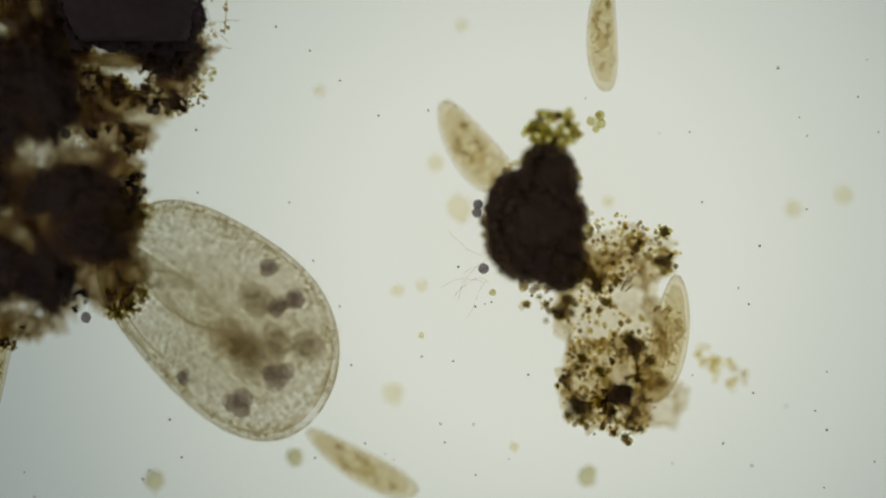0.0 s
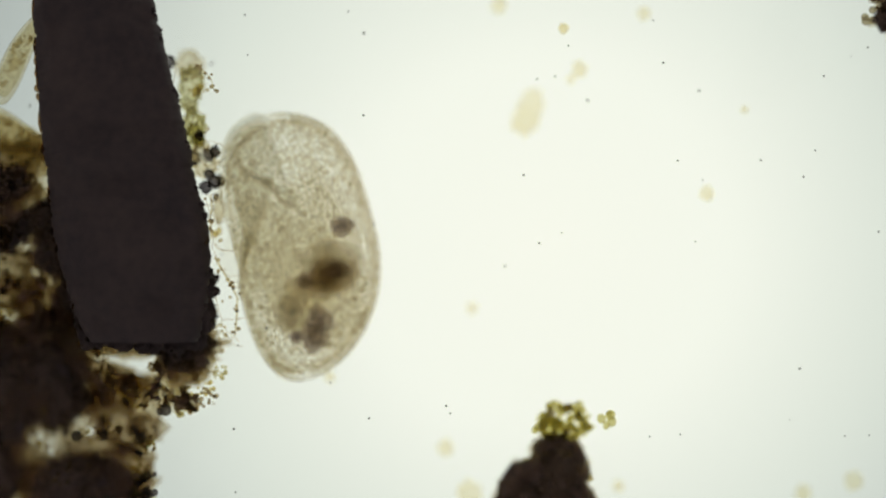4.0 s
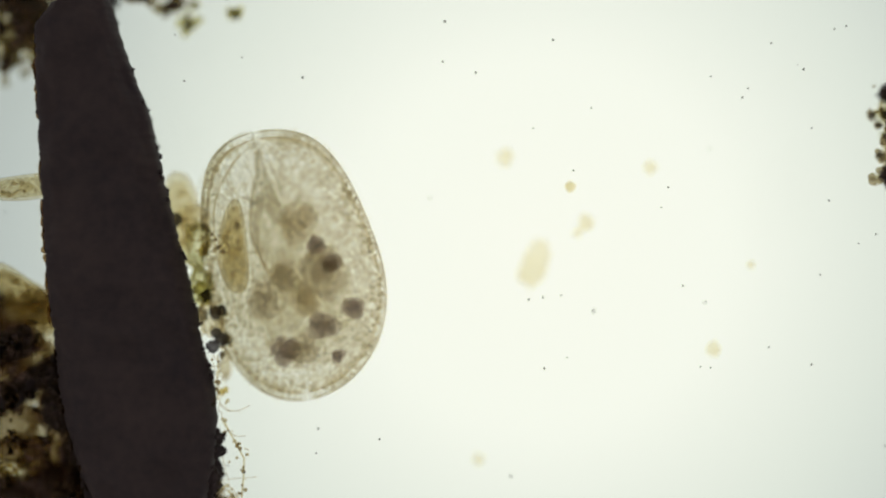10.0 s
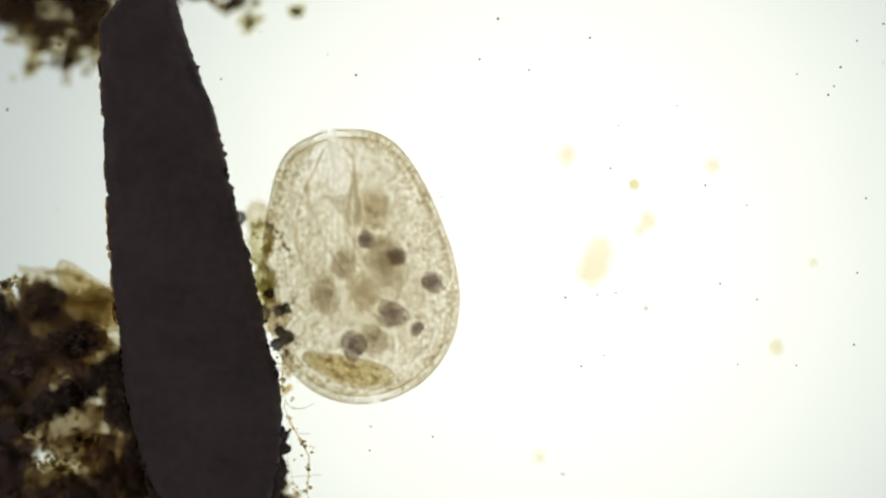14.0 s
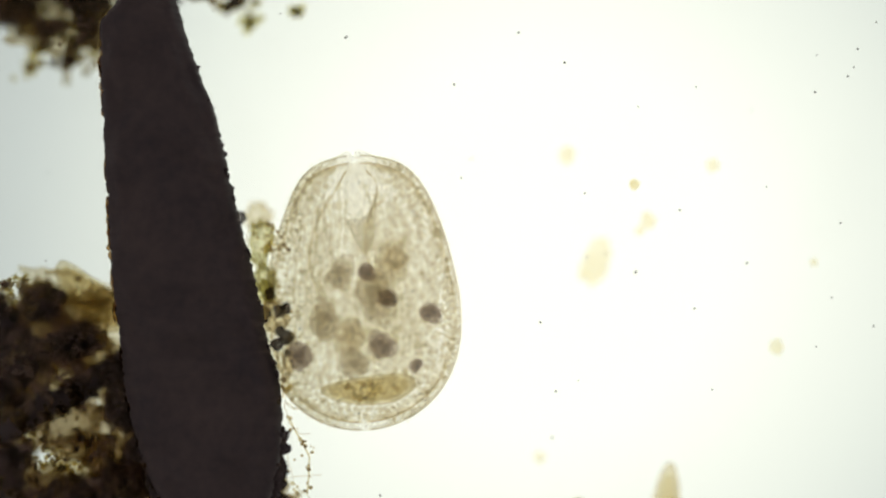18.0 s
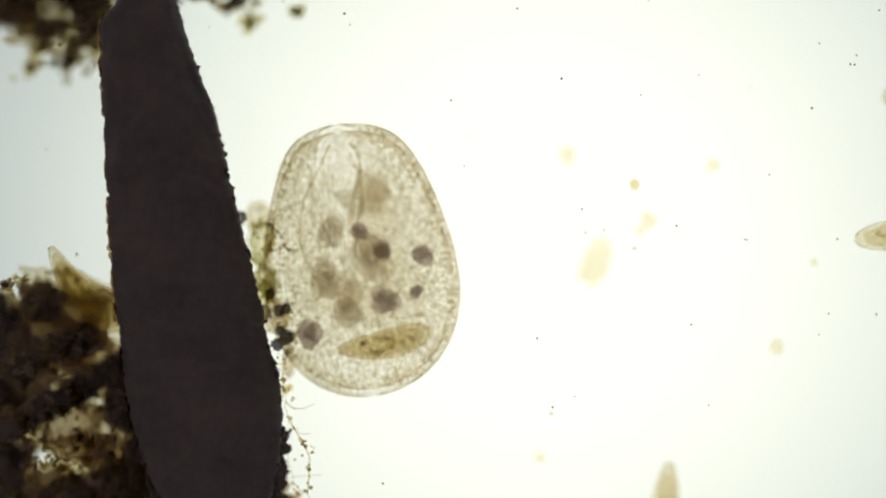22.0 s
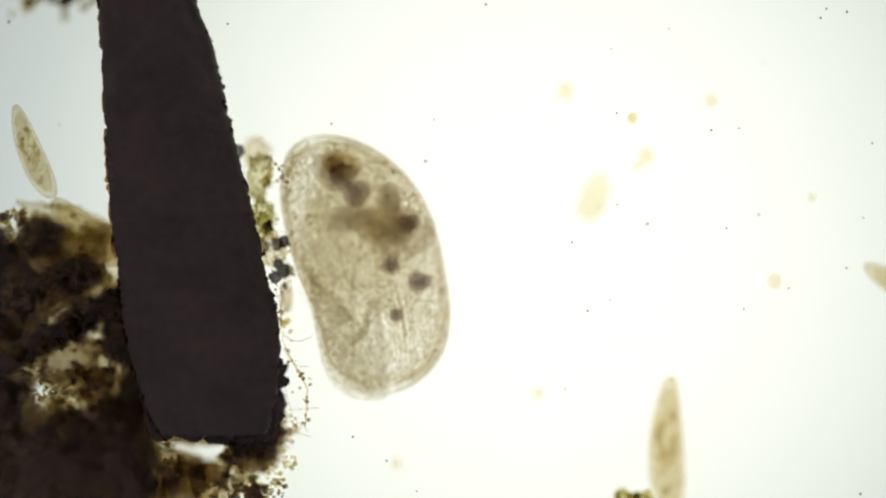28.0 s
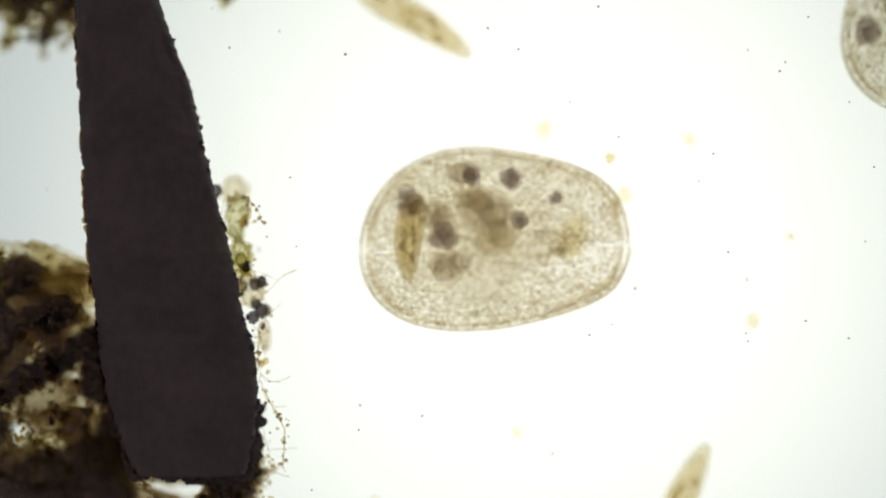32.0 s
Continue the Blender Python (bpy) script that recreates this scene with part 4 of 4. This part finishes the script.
CRISP = [(300, 965, 26, 14, "dl"), (350, 975, 22, 14, "dl"), (400, 984, 20, 14, "dl"), (440, 988, 20, 16, "dl"), (464, 992, 16, 12, "dl"), (376, 1058, 22, 9, "dol"), (365, 1085, 14, 6, "go"), (372, 1130, 16, 9, "go"), (366, 1183, 36, 34, "oaag"), (386, 1200, 20, 9, "oa"),
         (366, 1340, 34, 30, "aao"), (345, 1360, 22, 8, "ao"), (320, 1040, 24, 10, "dlo"), (160, 1400, 34, 12, "olo"), (276, 1345, 18, 7, "dg"), (130, 640, 40, 18, "ddl"), (160, 600, 24, 10, "dl"), (24, 520, 30, 16, "do"), (75, 540, 34, 14, "do"), (40, 640, 60, 26, "ddo"), (90, 680, 60, 30, "ddl"), (50, 870, 60, 20, "dol"), (140, 860, 40, 14, "dol"), (180, 790, 30, 12, "dol"), (60, 800, 40, 14, "dol"),
         (143, 784, 24, 12, "ol"), (60, 770, 40, 14, "ol"), (110, 838, 34, 12, "ol"), (230, 870, 24, 12, "ol"), (250, 895, 20, 10, "ol"), (330, 925, 50, 18, "ol"), (400, 940, 26, 10, "dl"), (470, 930, 20, 8, "dl"), (160, 700, 40, 10, "dl"), (20, 730, 24, 8, "ol"), (60, 690, 60, 14, "dl")]
LOOSE = [(300, 965, 34, 60), (360, 978, 30, 60), (430, 990, 34, 80), (380, 1060, 26, 40), (372, 1120, 18, 30), (380, 1190, 34, 80), (366, 1345, 34, 60), (236, 1090, 56, 30), (276, 1060, 20, 10), (150, 600, 44, 60), (34, 520, 34, 40), (186, 620, 20, 26), (110, 780, 70, 80),
         (110, 836, 44, 50), (240, 880, 34, 60), (330, 912, 60, 60), (480, 960, 30, 30), (505, 940, 22, 24), (490, 985, 18, 20), (20, 725, 24, 24), (200, 700, 24, 20)]


def detritus_heap():
    place = spot(200, 950, SLIDE_Z)
    e = thing("detritus_heap", place, "ragged heap of black and brown detritus with pale gaps", "detritus")
    rnd = random.Random(11)
    for i, (x, y, rx, ry, turn, z) in enumerate(DENSE):
        m = Matrix.Translation(spot(x, y, z) - place) @ pose(0, 0, 0, 0, 0, turn)
        o = part("dense_clump", blob(11 + i, (rx * K * 0.86, ry * K * 0.86, min(rx, ry, 60) * K * 0.6), 0.42, 4.2, 4, 1.0), M_BARK, e)
        o.matrix_basis = m
        part("brown_crust", blob(11 + i + 0.03, (rx * K * 1.1, ry * K * 1.1, min(rx, ry, 60) * K * 0.75), 0.46, 4.4, 4, 1.1), M_MAT, o, "translucent brown crust")
        pl = []
        for _ in range(int(rx + ry) // 3):
            a, d = rnd.uniform(0, math.tau), rnd.uniform(0.84, 1.14)
            pl.append(Vector((rx * d * math.cos(a) * K, ry * d * math.sin(a) * K, rnd.uniform(-0.02, 0.05))))
        grains("crumb_mass", pl, [rnd.uniform(2.5, 6.5) * K for _ in pl], M_UMBER, o, sub=2)
    for name, rows, mat, label in (("matted_mass", MATS, M_MAT, "brown translucent matted mass"), ("film", HAZES, M_HAZE, "pale brown translucent film")):
        for i, (x, y, rx, ry, turn, z) in enumerate(rows):
            o = part(name, blob(91 + i, (rx * K, ry * K, 0.03), 0.34, 3.8, 4, 0.9), mat, e, label)
            o.matrix_basis = Matrix.Translation(spot(x, y, z) - place) @ pose(0, 0, 0, 0, 0, turn)
            if mat is M_MAT:
                part("inner_mat", blob(92.3 + i, (rx * K * 0.7, ry * K * 0.7, 0.02), 0.38, 3.8, 4, 0.9), mat, o)
    kinds = {"d": M_CRUMB, "l": M_BROWN, "o": M_OLIVE, "a": M_ALGA, "g": M_GREY}
    shapes = {}
    for x, y, r, n, mix in CRISP:
        for px, py in scatter(rnd, [(x, y, r)], n):
            key = (rnd.choice(mix), rnd.randrange(5))
            if key not in shapes:
                o = shapes[key] = line_part("clump", berry(ord(key[0]) * 10 + key[1], 26), kinds[key[0]], e, kind="")
            else:
                o = again("clump", shapes[key], e, Matrix())
            w = rnd.uniform(6, 14) * K
            o.matrix_basis = (Matrix.Translation(spot(px, py, rnd.uniform(-0.10, 0.02)) - place) @ pose(0, 0, 0, rnd.uniform(0, 360), rnd.uniform(0, 360), rnd.uniform(0, 360))
                              @ Matrix.Diagonal((w * rnd.uniform(0.8, 1.3), w * rnd.uniform(0.6, 1.0), w * 0.8, 1)))
    for i, (x, y, r, n) in enumerate(LOOSE):
        pl = [spot(px, py, rnd.uniform(-0.08, 0.03)) - place for px, py in scatter(rnd, [(x, y, r)], n)]
        grains("grain_mass", pl, [rnd.uniform(1.6, 4.6) * K for _ in pl], (M_BROWN, M_OCHRE, M_OLIVE)[i % 3], e, sub=2)
    for i, (x, y, r) in enumerate([(420, 1007, 10), (264, 1052, 9), (310, 1052, 8), (376, 1056, 10), (380, 1128, 7), (386, 1150, 8), (402, 1152, 6), (410, 1010, 6), (300, 1376, 9), (366, 1040, 8), (150, 610, 8), (118, 618, 9), (22, 560, 9)]):
        o = part("spore", blob(140 + i, (r * K, r * K * 1.1, r * K), 0.12, 3, 3), M_GREY, e, "dark round spore")
        o.location = spot(x, y, rnd.uniform(-0.02, 0.02)) - place
    return e


detritus_heap()


def bar():
    """A thin dark splinter lying across the heap."""
    e = thing("plant_splinter", spot(120, 690, -0.09), "thin dark plant splinter lying across the detritus heap", "plant fragment")
    base = spot(120, 690, -0.09)
    pts = [spot(-20 + 28 * k, 772 - 15 * k + 3 * math.sin(k * 1.7), -0.13 - 0.006 * k) - base for k in range(10)]
    part("core", tube(pts, [r * K for r in (20, 23, 21, 26, 20, 25, 21, 26, 30, 34)], 14), M_BARK, e)
    rnd = random.Random(61)
    for side in (1, -1):
        pl = [p + Vector((rnd.gauss(0, 6) * K, side * rnd.uniform(15, 30) * K, rnd.gauss(0, 14) * K)) for p in pts[:-1] for _ in range(34)]
        grains("crumb_mass", pl, [rnd.uniform(2, 6) * K for _ in pl], M_CRUMB, e, sub=2)
    return e


bar()
heap("detritus_tuft", "blurred dark brown tuft of detritus by the splinter's tip", (90, 30), 41,
     [(125, 20, 42, 44, 0, 5), (82, 88, 26, 34, -25, 5), (30, 60, 20, 50, -35, 1), (14, 100, 14, 24, -20, 1), (60, -60, 80, 50, 10, 0), (150, -90, 60, 40, 0, 5), (-30, -20, 60, 60, 0, 0), (40, 30, 60, 36, 0, 5), (105, -30, 70, 44, 0, 0), (120, 30, 36, 40, 0, 5)],
     [([(120, 30, 50), (60, 60, 50), (40, -40, 80)], 26, 9, 20, [1, 5, 5, 2], -0.38, -0.26)], [([(150, 60, 36), (100, 20, 60)], 60, 2, 5, 5, -0.2, -0.05)], [(90, 10, 110, 60, 0)], low=-0.36, high=-0.28)
heap("detritus_flake", "small out-of-focus green-brown flakes above the splinter", (410, 0), 43,
     [(420, 14, 17, 20, 0, 3), (395, -20, 40, 18, 10, 5), (345, -35, 36, 22, -10, 5), (510, 2, 15, 11, 20, 3), (300, -55, 30, 30, 0, 5)], [([(400, -20, 40)], 10, 6, 12, [1, 3, 5], -0.36, -0.26)], [], [], low=-0.34, high=-0.26)
heap("detritus_clump", "dark granular clump of detritus near the slide's far side", (1730, 220), 44,
     [(1718, 150, 34, 26, 20, 0), (1748, 230, 60, 64, 0, 0), (1718, 300, 36, 42, 0, 0)], [([(1710, 200, 44), (1720, 290, 44), (1750, 240, 60)], 40, 8, 18, [0, 1, 5, 3], -0.2, 0.0)],
     [([(1716, 200, 46), (1716, 290, 40)], 90, 2, 6, 1, -0.05, 0.03)], [(1742, 230, 44, 100, 0)])


def dark_lump():
    e = thing("detritus_lump", spot(1096, 1199, SLIDE_Z), "dense near-black rounded lump of detritus with ragged edge", "detritus")
    base = spot(1096, 1199, SLIDE_Z)
    part("core", blob(7, (78 * K, 100 * K, 0.10), 0.14, 2.6, 5, 0.5), M_LUMP, e).matrix_basis = Matrix.Translation(spot(1086, 1215, -0.22) - base) @ pose(0, 0, 0, 0, 0, 12)
    part("lobe", blob(8, (48 * K, 56 * K, 0.08), 0.13, 2.6, 5, 0.5), M_LUMP, e).location = spot(1122, 1125, -0.2) - base
    part("lobe", blob(12, (66 * K, 76 * K, 0.09), 0.13, 2.6, 5, 0.5), M_LUMP, e).location = spot(1118, 1205, -0.2) - base
    part("lobe", blob(9, (42 * K, 38 * K, 0.08), 0.13, 2.6, 5, 0.5), M_LUMP, e).location = spot(1145, 1285, -0.2) - base
    rnd = random.Random(3)
    for x, y, rx, ry in [(1086, 1215, 84, 104), (1122, 1125, 54, 62), (1145, 1285, 48, 44), (1118, 1205, 74, 84)]:
        pl, rr = [], []
        for _ in range(int(rx * 9)):
            a, d = rnd.uniform(0, math.tau), rnd.uniform(0.66, 1.0) + 0.08 * noise.noise(Vector((x, y, len(pl) * 0.3)))
            a2 = math.radians(-12)
            px, py = rx * d * math.cos(a), ry * d * math.sin(a)
            pl.append(spot(x + px * math.cos(a2) - py * math.sin(a2), y + px * math.sin(a2) + py * math.cos(a2), rnd.uniform(-0.28, -0.12)) - base)
            rr.append(rnd.uniform(3, 9) * K)
        grains("crumb_mass", pl, rr, M_CRUMB, e, "brown crumbly surface", sub=2)
    for i in range(46):
        a = rnd.uniform(0, math.tau)
        x, y = 1104 + 90 * math.cos(a) * rnd.uniform(0.9, 1.04), 1205 + 126 * math.sin(a) * rnd.uniform(0.9, 1.05)
        o = part("crumb", blob(500 + i, (rnd.uniform(4, 9) * K, rnd.uniform(4, 9) * K, 6 * K), 0.3, 3, 3), rnd.choice([M_CRUMB, M_OLIVE, M_OLIVE]), e)
        o.location = spot(x, y, rnd.uniform(-0.08, 0.0)) - base
    for x, y, r in [(992, 1176, 9), (990, 1190, 9), (1018, 1332, 6), (1002, 1290, 10)]:
        o = part("spore", blob(560 + x, (r * K,) * 3, 0.12, 3, 3), M_ALGA if r == 6 else M_GREY, e, "small dark round spore")
        o.location = spot(x, y, 0.0) - base
    lines = []
    for i in range(6):
        p = Vector(spot(1000 + rnd.uniform(-10, 20), 1270 + rnd.uniform(-30, 50), -0.02) - base)
        pts = [p]
        d = rnd.uniform(2.4, 4.2)
        for k in range(10):
            d += rnd.gauss(0, 0.25)
            pts.append(pts[-1] + Vector((math.cos(d), math.sin(d), rnd.gauss(0, 0.2))) * 0.010)
        lines.append(pts)
    line_part("thread_tangle", join_tubes(lines, 0.0006), M_THREAD, e, "fine pale threads")
    return e


dark_lump()


def alga(name, label, x, y, rx, ry, n, seed, z=-0.06):
    e = thing(name, spot(x, y, z), label, "alga")
    rnd = random.Random(seed)
    cell = None
    for i in range(n):
        a, d = rnd.uniform(0, math.tau), math.sqrt(rnd.random())
        p = Vector((rx * d * math.cos(a) * K, ry * d * math.sin(a) * K, rnd.uniform(-0.03, 0.03)))
        m = Matrix.Translation(p) @ pose(0, 0, 0, rnd.uniform(0, 360), 0, rnd.uniform(0, 360)) @ Matrix.Diagonal((*(rnd.uniform(5, 9) * K * Vector((1, 1.15, 1))), 1))
        if cell is None:
            cell = part("cell", blob(seed, (1, 1, 1), 0.14, 3, 2), M_ALGA, e)
            cell.matrix_basis = m
        else:
            again("cell", cell, e, m)
    for i in range(n // 26):
        a = rnd.uniform(0, math.tau)
        o = part("dark_cell", blob(seed + i + 1, (10 * K, 9 * K, 9 * K), 0.2, 3, 2), M_UMBER, e)
        o.location = (rx * 0.7 * math.cos(a) * K, ry * 0.6 * math.sin(a) * K, 0.0)
    return e


alga("algal_colony", "small clump of green algal cells touching the dark lump", 1134, 1034, 50, 36, 84, 71, -0.17)
for x, y, r, n in [(1205, 1028, 14, 5), (1082, 1040, 12, 4)]:
    alga("algal_cells", "few loose green algal cells", x, y, r, r, n, 72 + x)

COLONY = [(1240, 1250, 60), (1300, 1260, 50), (1215, 1310, 50), (1240, 1400, 90), (1200, 1470, 60), (1250, 1530, 60), (1190, 1520, 50)]
RING = [(1200, 1230, 16), (1270, 1240, 22), (1312, 1268, 28), (1330, 1290, 22), (1190, 1290, 30), (1140, 1370, 30), (1215, 1340, 24), (1165, 1460, 24), (1150, 1490, 20), (1180, 1545, 28), (1250, 1520, 44), (1270, 1425, 24), (1290, 1470, 20), (1260, 1575, 30), (1210, 1570, 24), (1100, 1350, 26)]
heap("granular_colony", "loose ochre colony of grains, dark clumps and clear jelly", (1240, 1400), 51,
     [(1255, 1520, 40, 24, 15, 0), (1178, 1545, 22, 26, 40, 0), (1315, 1275, 32, 20, -20, 1), (1200, 1300, 26, 36, 0, 1), (1140, 1368, 26, 20, 0, 5), (1272, 1430, 18, 18, 0, 5), (1150, 1345, 18, 28, 20, 1)],
     [(RING, 56, 6, 15, [1, 2, 2, 3], -0.14, 0.02), (COLONY, 30, 6, 14, [2, 2, 3], -0.16, 0.02)],
     [(COLONY, 500, 2, 5, 2, -0.08, 0.04), (COLONY, 200, 2, 5, 1, -0.06, 0.04), (RING, 70, 2, 6, 5, -0.06, 0.04), ([(1420, 1450, 26), (1455, 1490, 34)], 26, 4, 9, 2, -0.3, -0.2)],
     [(1240, 1400, 95, 150, 0), (1260, 1270, 90, 50, 0), (1230, 1500, 85, 80, 0), (1330, 1540, 44, 44, 0)], cover=1.8)


def shards():
    e = thing("crystal_shard", spot(1255, 1312, 0.0), "thin dark needle crystals standing in the granular colony", "crystal")
    for i, (dx, dy, l, turn) in enumerate([(0, 0, 34, -32), (8, -4, 26, -36), (-6, 8, 22, -20), (4, 12, 18, -48)]):
        o = part("needle", tube([(0, -l * K / 2, 0), (0, 0, 0.004), (0, l * K / 2, 0)], [0.0008, 0.0022, 0.0006], 5), M_GREY, e)
        o.matrix_basis = pose(dx * K, -dy * K, 0.0, 0, 0, turn)
    return e


shards()


# ---- growth along the splinter's edge ----
def fringe():
    e = thing("edge_growth", spot(470, 560, -0.05), "ragged growth of green film, spores and threads on the splinter", "growth")
    base = spot(470, 560, -0.05)
    rnd = random.Random(8)
    for i, (x, y, rx, ry, z) in enumerate([(440, 380, 22, 24, -0.26), (452, 430, 20, 38, -0.16), (462, 505, 20, 32, -0.12), (480, 560, 24, 28, -0.1), (500, 650, 10, 26, -0.2)] ):
        o = part("film", blob(600 + i, (rx * K, ry * K, 0.02), 0.34, 4.5, 4, 0.8), M_GREENFILM if i in (1, 2) else M_HAZE, e, "green translucent film" if i in (1, 2) else "pale brown film")
        o.location = spot(x, y, z) - base
    for i, (x, y, r, k) in enumerate([(418, 384, 11, 0), (476, 520, 8, 0), (486, 552, 11, 0), (502, 548, 9, 0), (462, 556, 12, 1), (500, 600, 12, 0), (488, 612, 11, 0), (510, 600, 8, 1), (492, 588, 9, 0), (502, 628, 6, 1), (484, 838, 17, 0), (492, 796, 9, 0), (474, 858, 12, 1), (470, 440, 8, 2), (472, 430, 7, 2), (462, 510, 13, 3), (470, 524, 11, 3), (500, 695, 6, 2), (508, 690, 5, 2)]):
        o = part("spore", blob(620 + i, (r * K * 0.85, r * K, r * K * 0.85), 0.4, 4, 4, 0.8), (M_GREY, M_UMBER, M_OCHRE, M_ALGA)[k], e)
        o.location = spot(x, y, rnd.uniform(-0.13, -0.05)) - base
    pl = [spot(x, y, rnd.uniform(-0.05, 0.05)) - base for x, y in scatter(rnd, [(470, 430, 26), (490, 520, 22), (505, 560, 20), (510, 610, 18), (506, 700, 16), (520, 740, 20), (535, 800, 26), (520, 860, 30), (500, 900, 24)], 64)]
    grains("grain_mass", pl, [rnd.uniform(1.6, 4.5) * K for _ in pl], M_THREAD, e, sub=2)
    lines = []
    for i in range(26):
        y = rnd.uniform(400, 900)
        p = spot(np.interp(y, [400, 500, 680, 740, 900], [440, 470, 500, 505, 480]), y, rnd.uniform(-0.08, 0.04)) - base
        pts, d = [p], rnd.choice([-1.3, -1.0, -1.6, 0.2, -0.5])
        for k in range(rnd.randrange(6, 16)):
            d += rnd.gauss(0, 0.22)
            pts.append(pts[-1] + Vector((math.cos(d), math.sin(d), rnd.gauss(0, 0.15))) * 0.0085)
        lines.append(pts)
    line_part("thread_tangle", join_tubes(lines, 0.0010), M_THREAD, e, "fine branching threads")
    for path, r in (([(508, 735), (522, 762), (536, 786), (547, 808), (546, 840), (543, 875)], 0.0022), ([(500, 625), (501, 650), (499, 675), (501, 705)], 0.0015), ([(470, 395), (486, 405), (500, 420), (506, 440)], 0.0012)):
        pts = [spot(x, y, 0.0) - base for x, y in path]
        part("thread", tube(pts, [r] * len(pts), 6), M_SPOT, e, "bent pale brown thread")
        pl = [p.lerp(q, rnd.random()) + Vector((rnd.gauss(0, 0.006), rnd.gauss(0, 0.004), 0)) for p, q in zip(pts, pts[1:]) for _ in range(4)]
        grains("bead_mass", pl, [rnd.uniform(1.5, 4) * K for _ in pl], M_BROWN, e, sub=2)
    return e


fringe()


# ---- loose particles in the water ----
def particle(x, y, z, size, material, label, seed):
    o = part("particle", blob(seed, tuple(v * K for v in size), 0.28, 4, 3), material)
    o.location = spot(x, y, z)
    return tagged(o, label, "particle", "drifting particles")


BIG = particle(1072, 465, -0.37, (24, 42, 18), M_YELLOW, "large ragged ochre particle drifting out of focus", 1)
BIG.rotation_euler = (0, 0, -0.4)
for i, (x, y, r, z, k) in enumerate([(1165, 388, 13, -0.28, 0), (1148, 408, 7, -0.28, 0), (1128, 325, 8, -0.10, 1), (1283, 287, 11, -0.26, 0), (1015, 265, 14, -0.33, 0), (1394, 620, 12, -0.2, 0), (1465, 466, 6, -0.22, 0),
                                     (961, 1179, 22, -0.30, 0), (846, 1332, 10, -0.25, 0), (891, 1322, 10, -0.22, 0), (1676, 1154, 16, -0.3, 0), (1586, 1179, 14, -0.33, 0), (836, 1526, 18, -0.33, 0), (1196, 1674, 16, -0.24, 2), (656, 1639, 14, -0.24, 2),
                                     (396, 1684, 16, -0.26, 2), (966, 834, 9, -0.37, 0), (916, 1094, 14, -0.33, 0), (1059, 1614, 8, -0.15, 0), (891, 1409, 5, -0.05, 1), (1240, 1166, 9, -0.33, 0), (700, 960, 9, -0.3, 0)]):
    particle(x, y, z, (r, r * 1.15, r * 0.9), (M_YELLOW, M_PARTICLE, M_GREENFILM)[k], ("pale yellow particle drifting out of focus", "small ochre particle in the water", "green-brown particle near the slide")[k], 10 + i)


def specks(n, seed, z0, z1, r0, r1):
    rnd = random.Random(seed)
    pl = [spot(rnd.uniform(-250, 1850), rnd.uniform(-300, 1800), rnd.uniform(z0, z1)) for _ in range(n)]
    ob = grains("suspended_dust", pl, [rnd.uniform(r0, r1) * K for _ in pl], M_DUST, None, sub=2)
    return tagged(ob, "tiny dark specks drifting in the water", "dust")


DUST = [specks(90, 91, -0.02, 0.02, 1.2, 2.4), specks(80, 92, -0.05, 0.03, 1.2, 2.2), specks(70, 93, -0.2, 0.1, 1.5, 2.8)]


def motions():
    walk(LAMP, [(t, pose(-ox * K, oy * K, -2.0)) for t, ox, oy in STAGE])
    rows = large_rows()
    walk(LARGE, rows)
    walk(OTHER, [(t, facing(t, x, y, turn, roll, -0.04)) for t, x, y, turn, roll in
                 [(0, 2100, -900, 0, 60), (25.5, 1850, 200, 10, 60), (26.5, 1690, 240, 20, 60), (26.9, 1800, 250, 40, 60), (28.5, 1840, 220, 60, 60), (29.2, 1726, 160, 20, 60), (29.7, 1712, 150, 10, 60),
                  (30.2, 1710, 100, 5, 60), (30.7, 1765, 10, 0, 60), (31.3, 1790, -20, 0, 60), (32, 1698, -25, -20, 60)]])
    for o, r in SWIMMERS:
        walk(o, r)
    for o, r in FOOD:
        walk(o, r)
    last = track_rows(PREY_ROWS, -0.03)
    local = next(m for t, m in rows if t == 22.5).inverted() @ last[-1][1]
    held = [(22.5, local.translation)] + [(t, in_large(t, x, y, 0.02)) for t, x, y in PREY_HELD]
    for t, m in rows:
        if t > 22.5:
            p = Vector([float(np.interp(t, [h[0] for h in held], [h[1][k] for h in held])) for k in range(3)])
            last.append((t, m @ Matrix.Translation(p) @ local.to_quaternion().to_matrix().to_4x4()))
    walk(PREY, last)
    for ob, (dx, dy) in zip(DUST, [(60, -40), (-45, 30), (25, 60)]):
        walk(ob, [(t, pose(dx * K * math.sin(t * 0.23), dy * K * math.sin(t * 0.31 + 1), 0)) for t in range(0, 33, 2)])


motions()
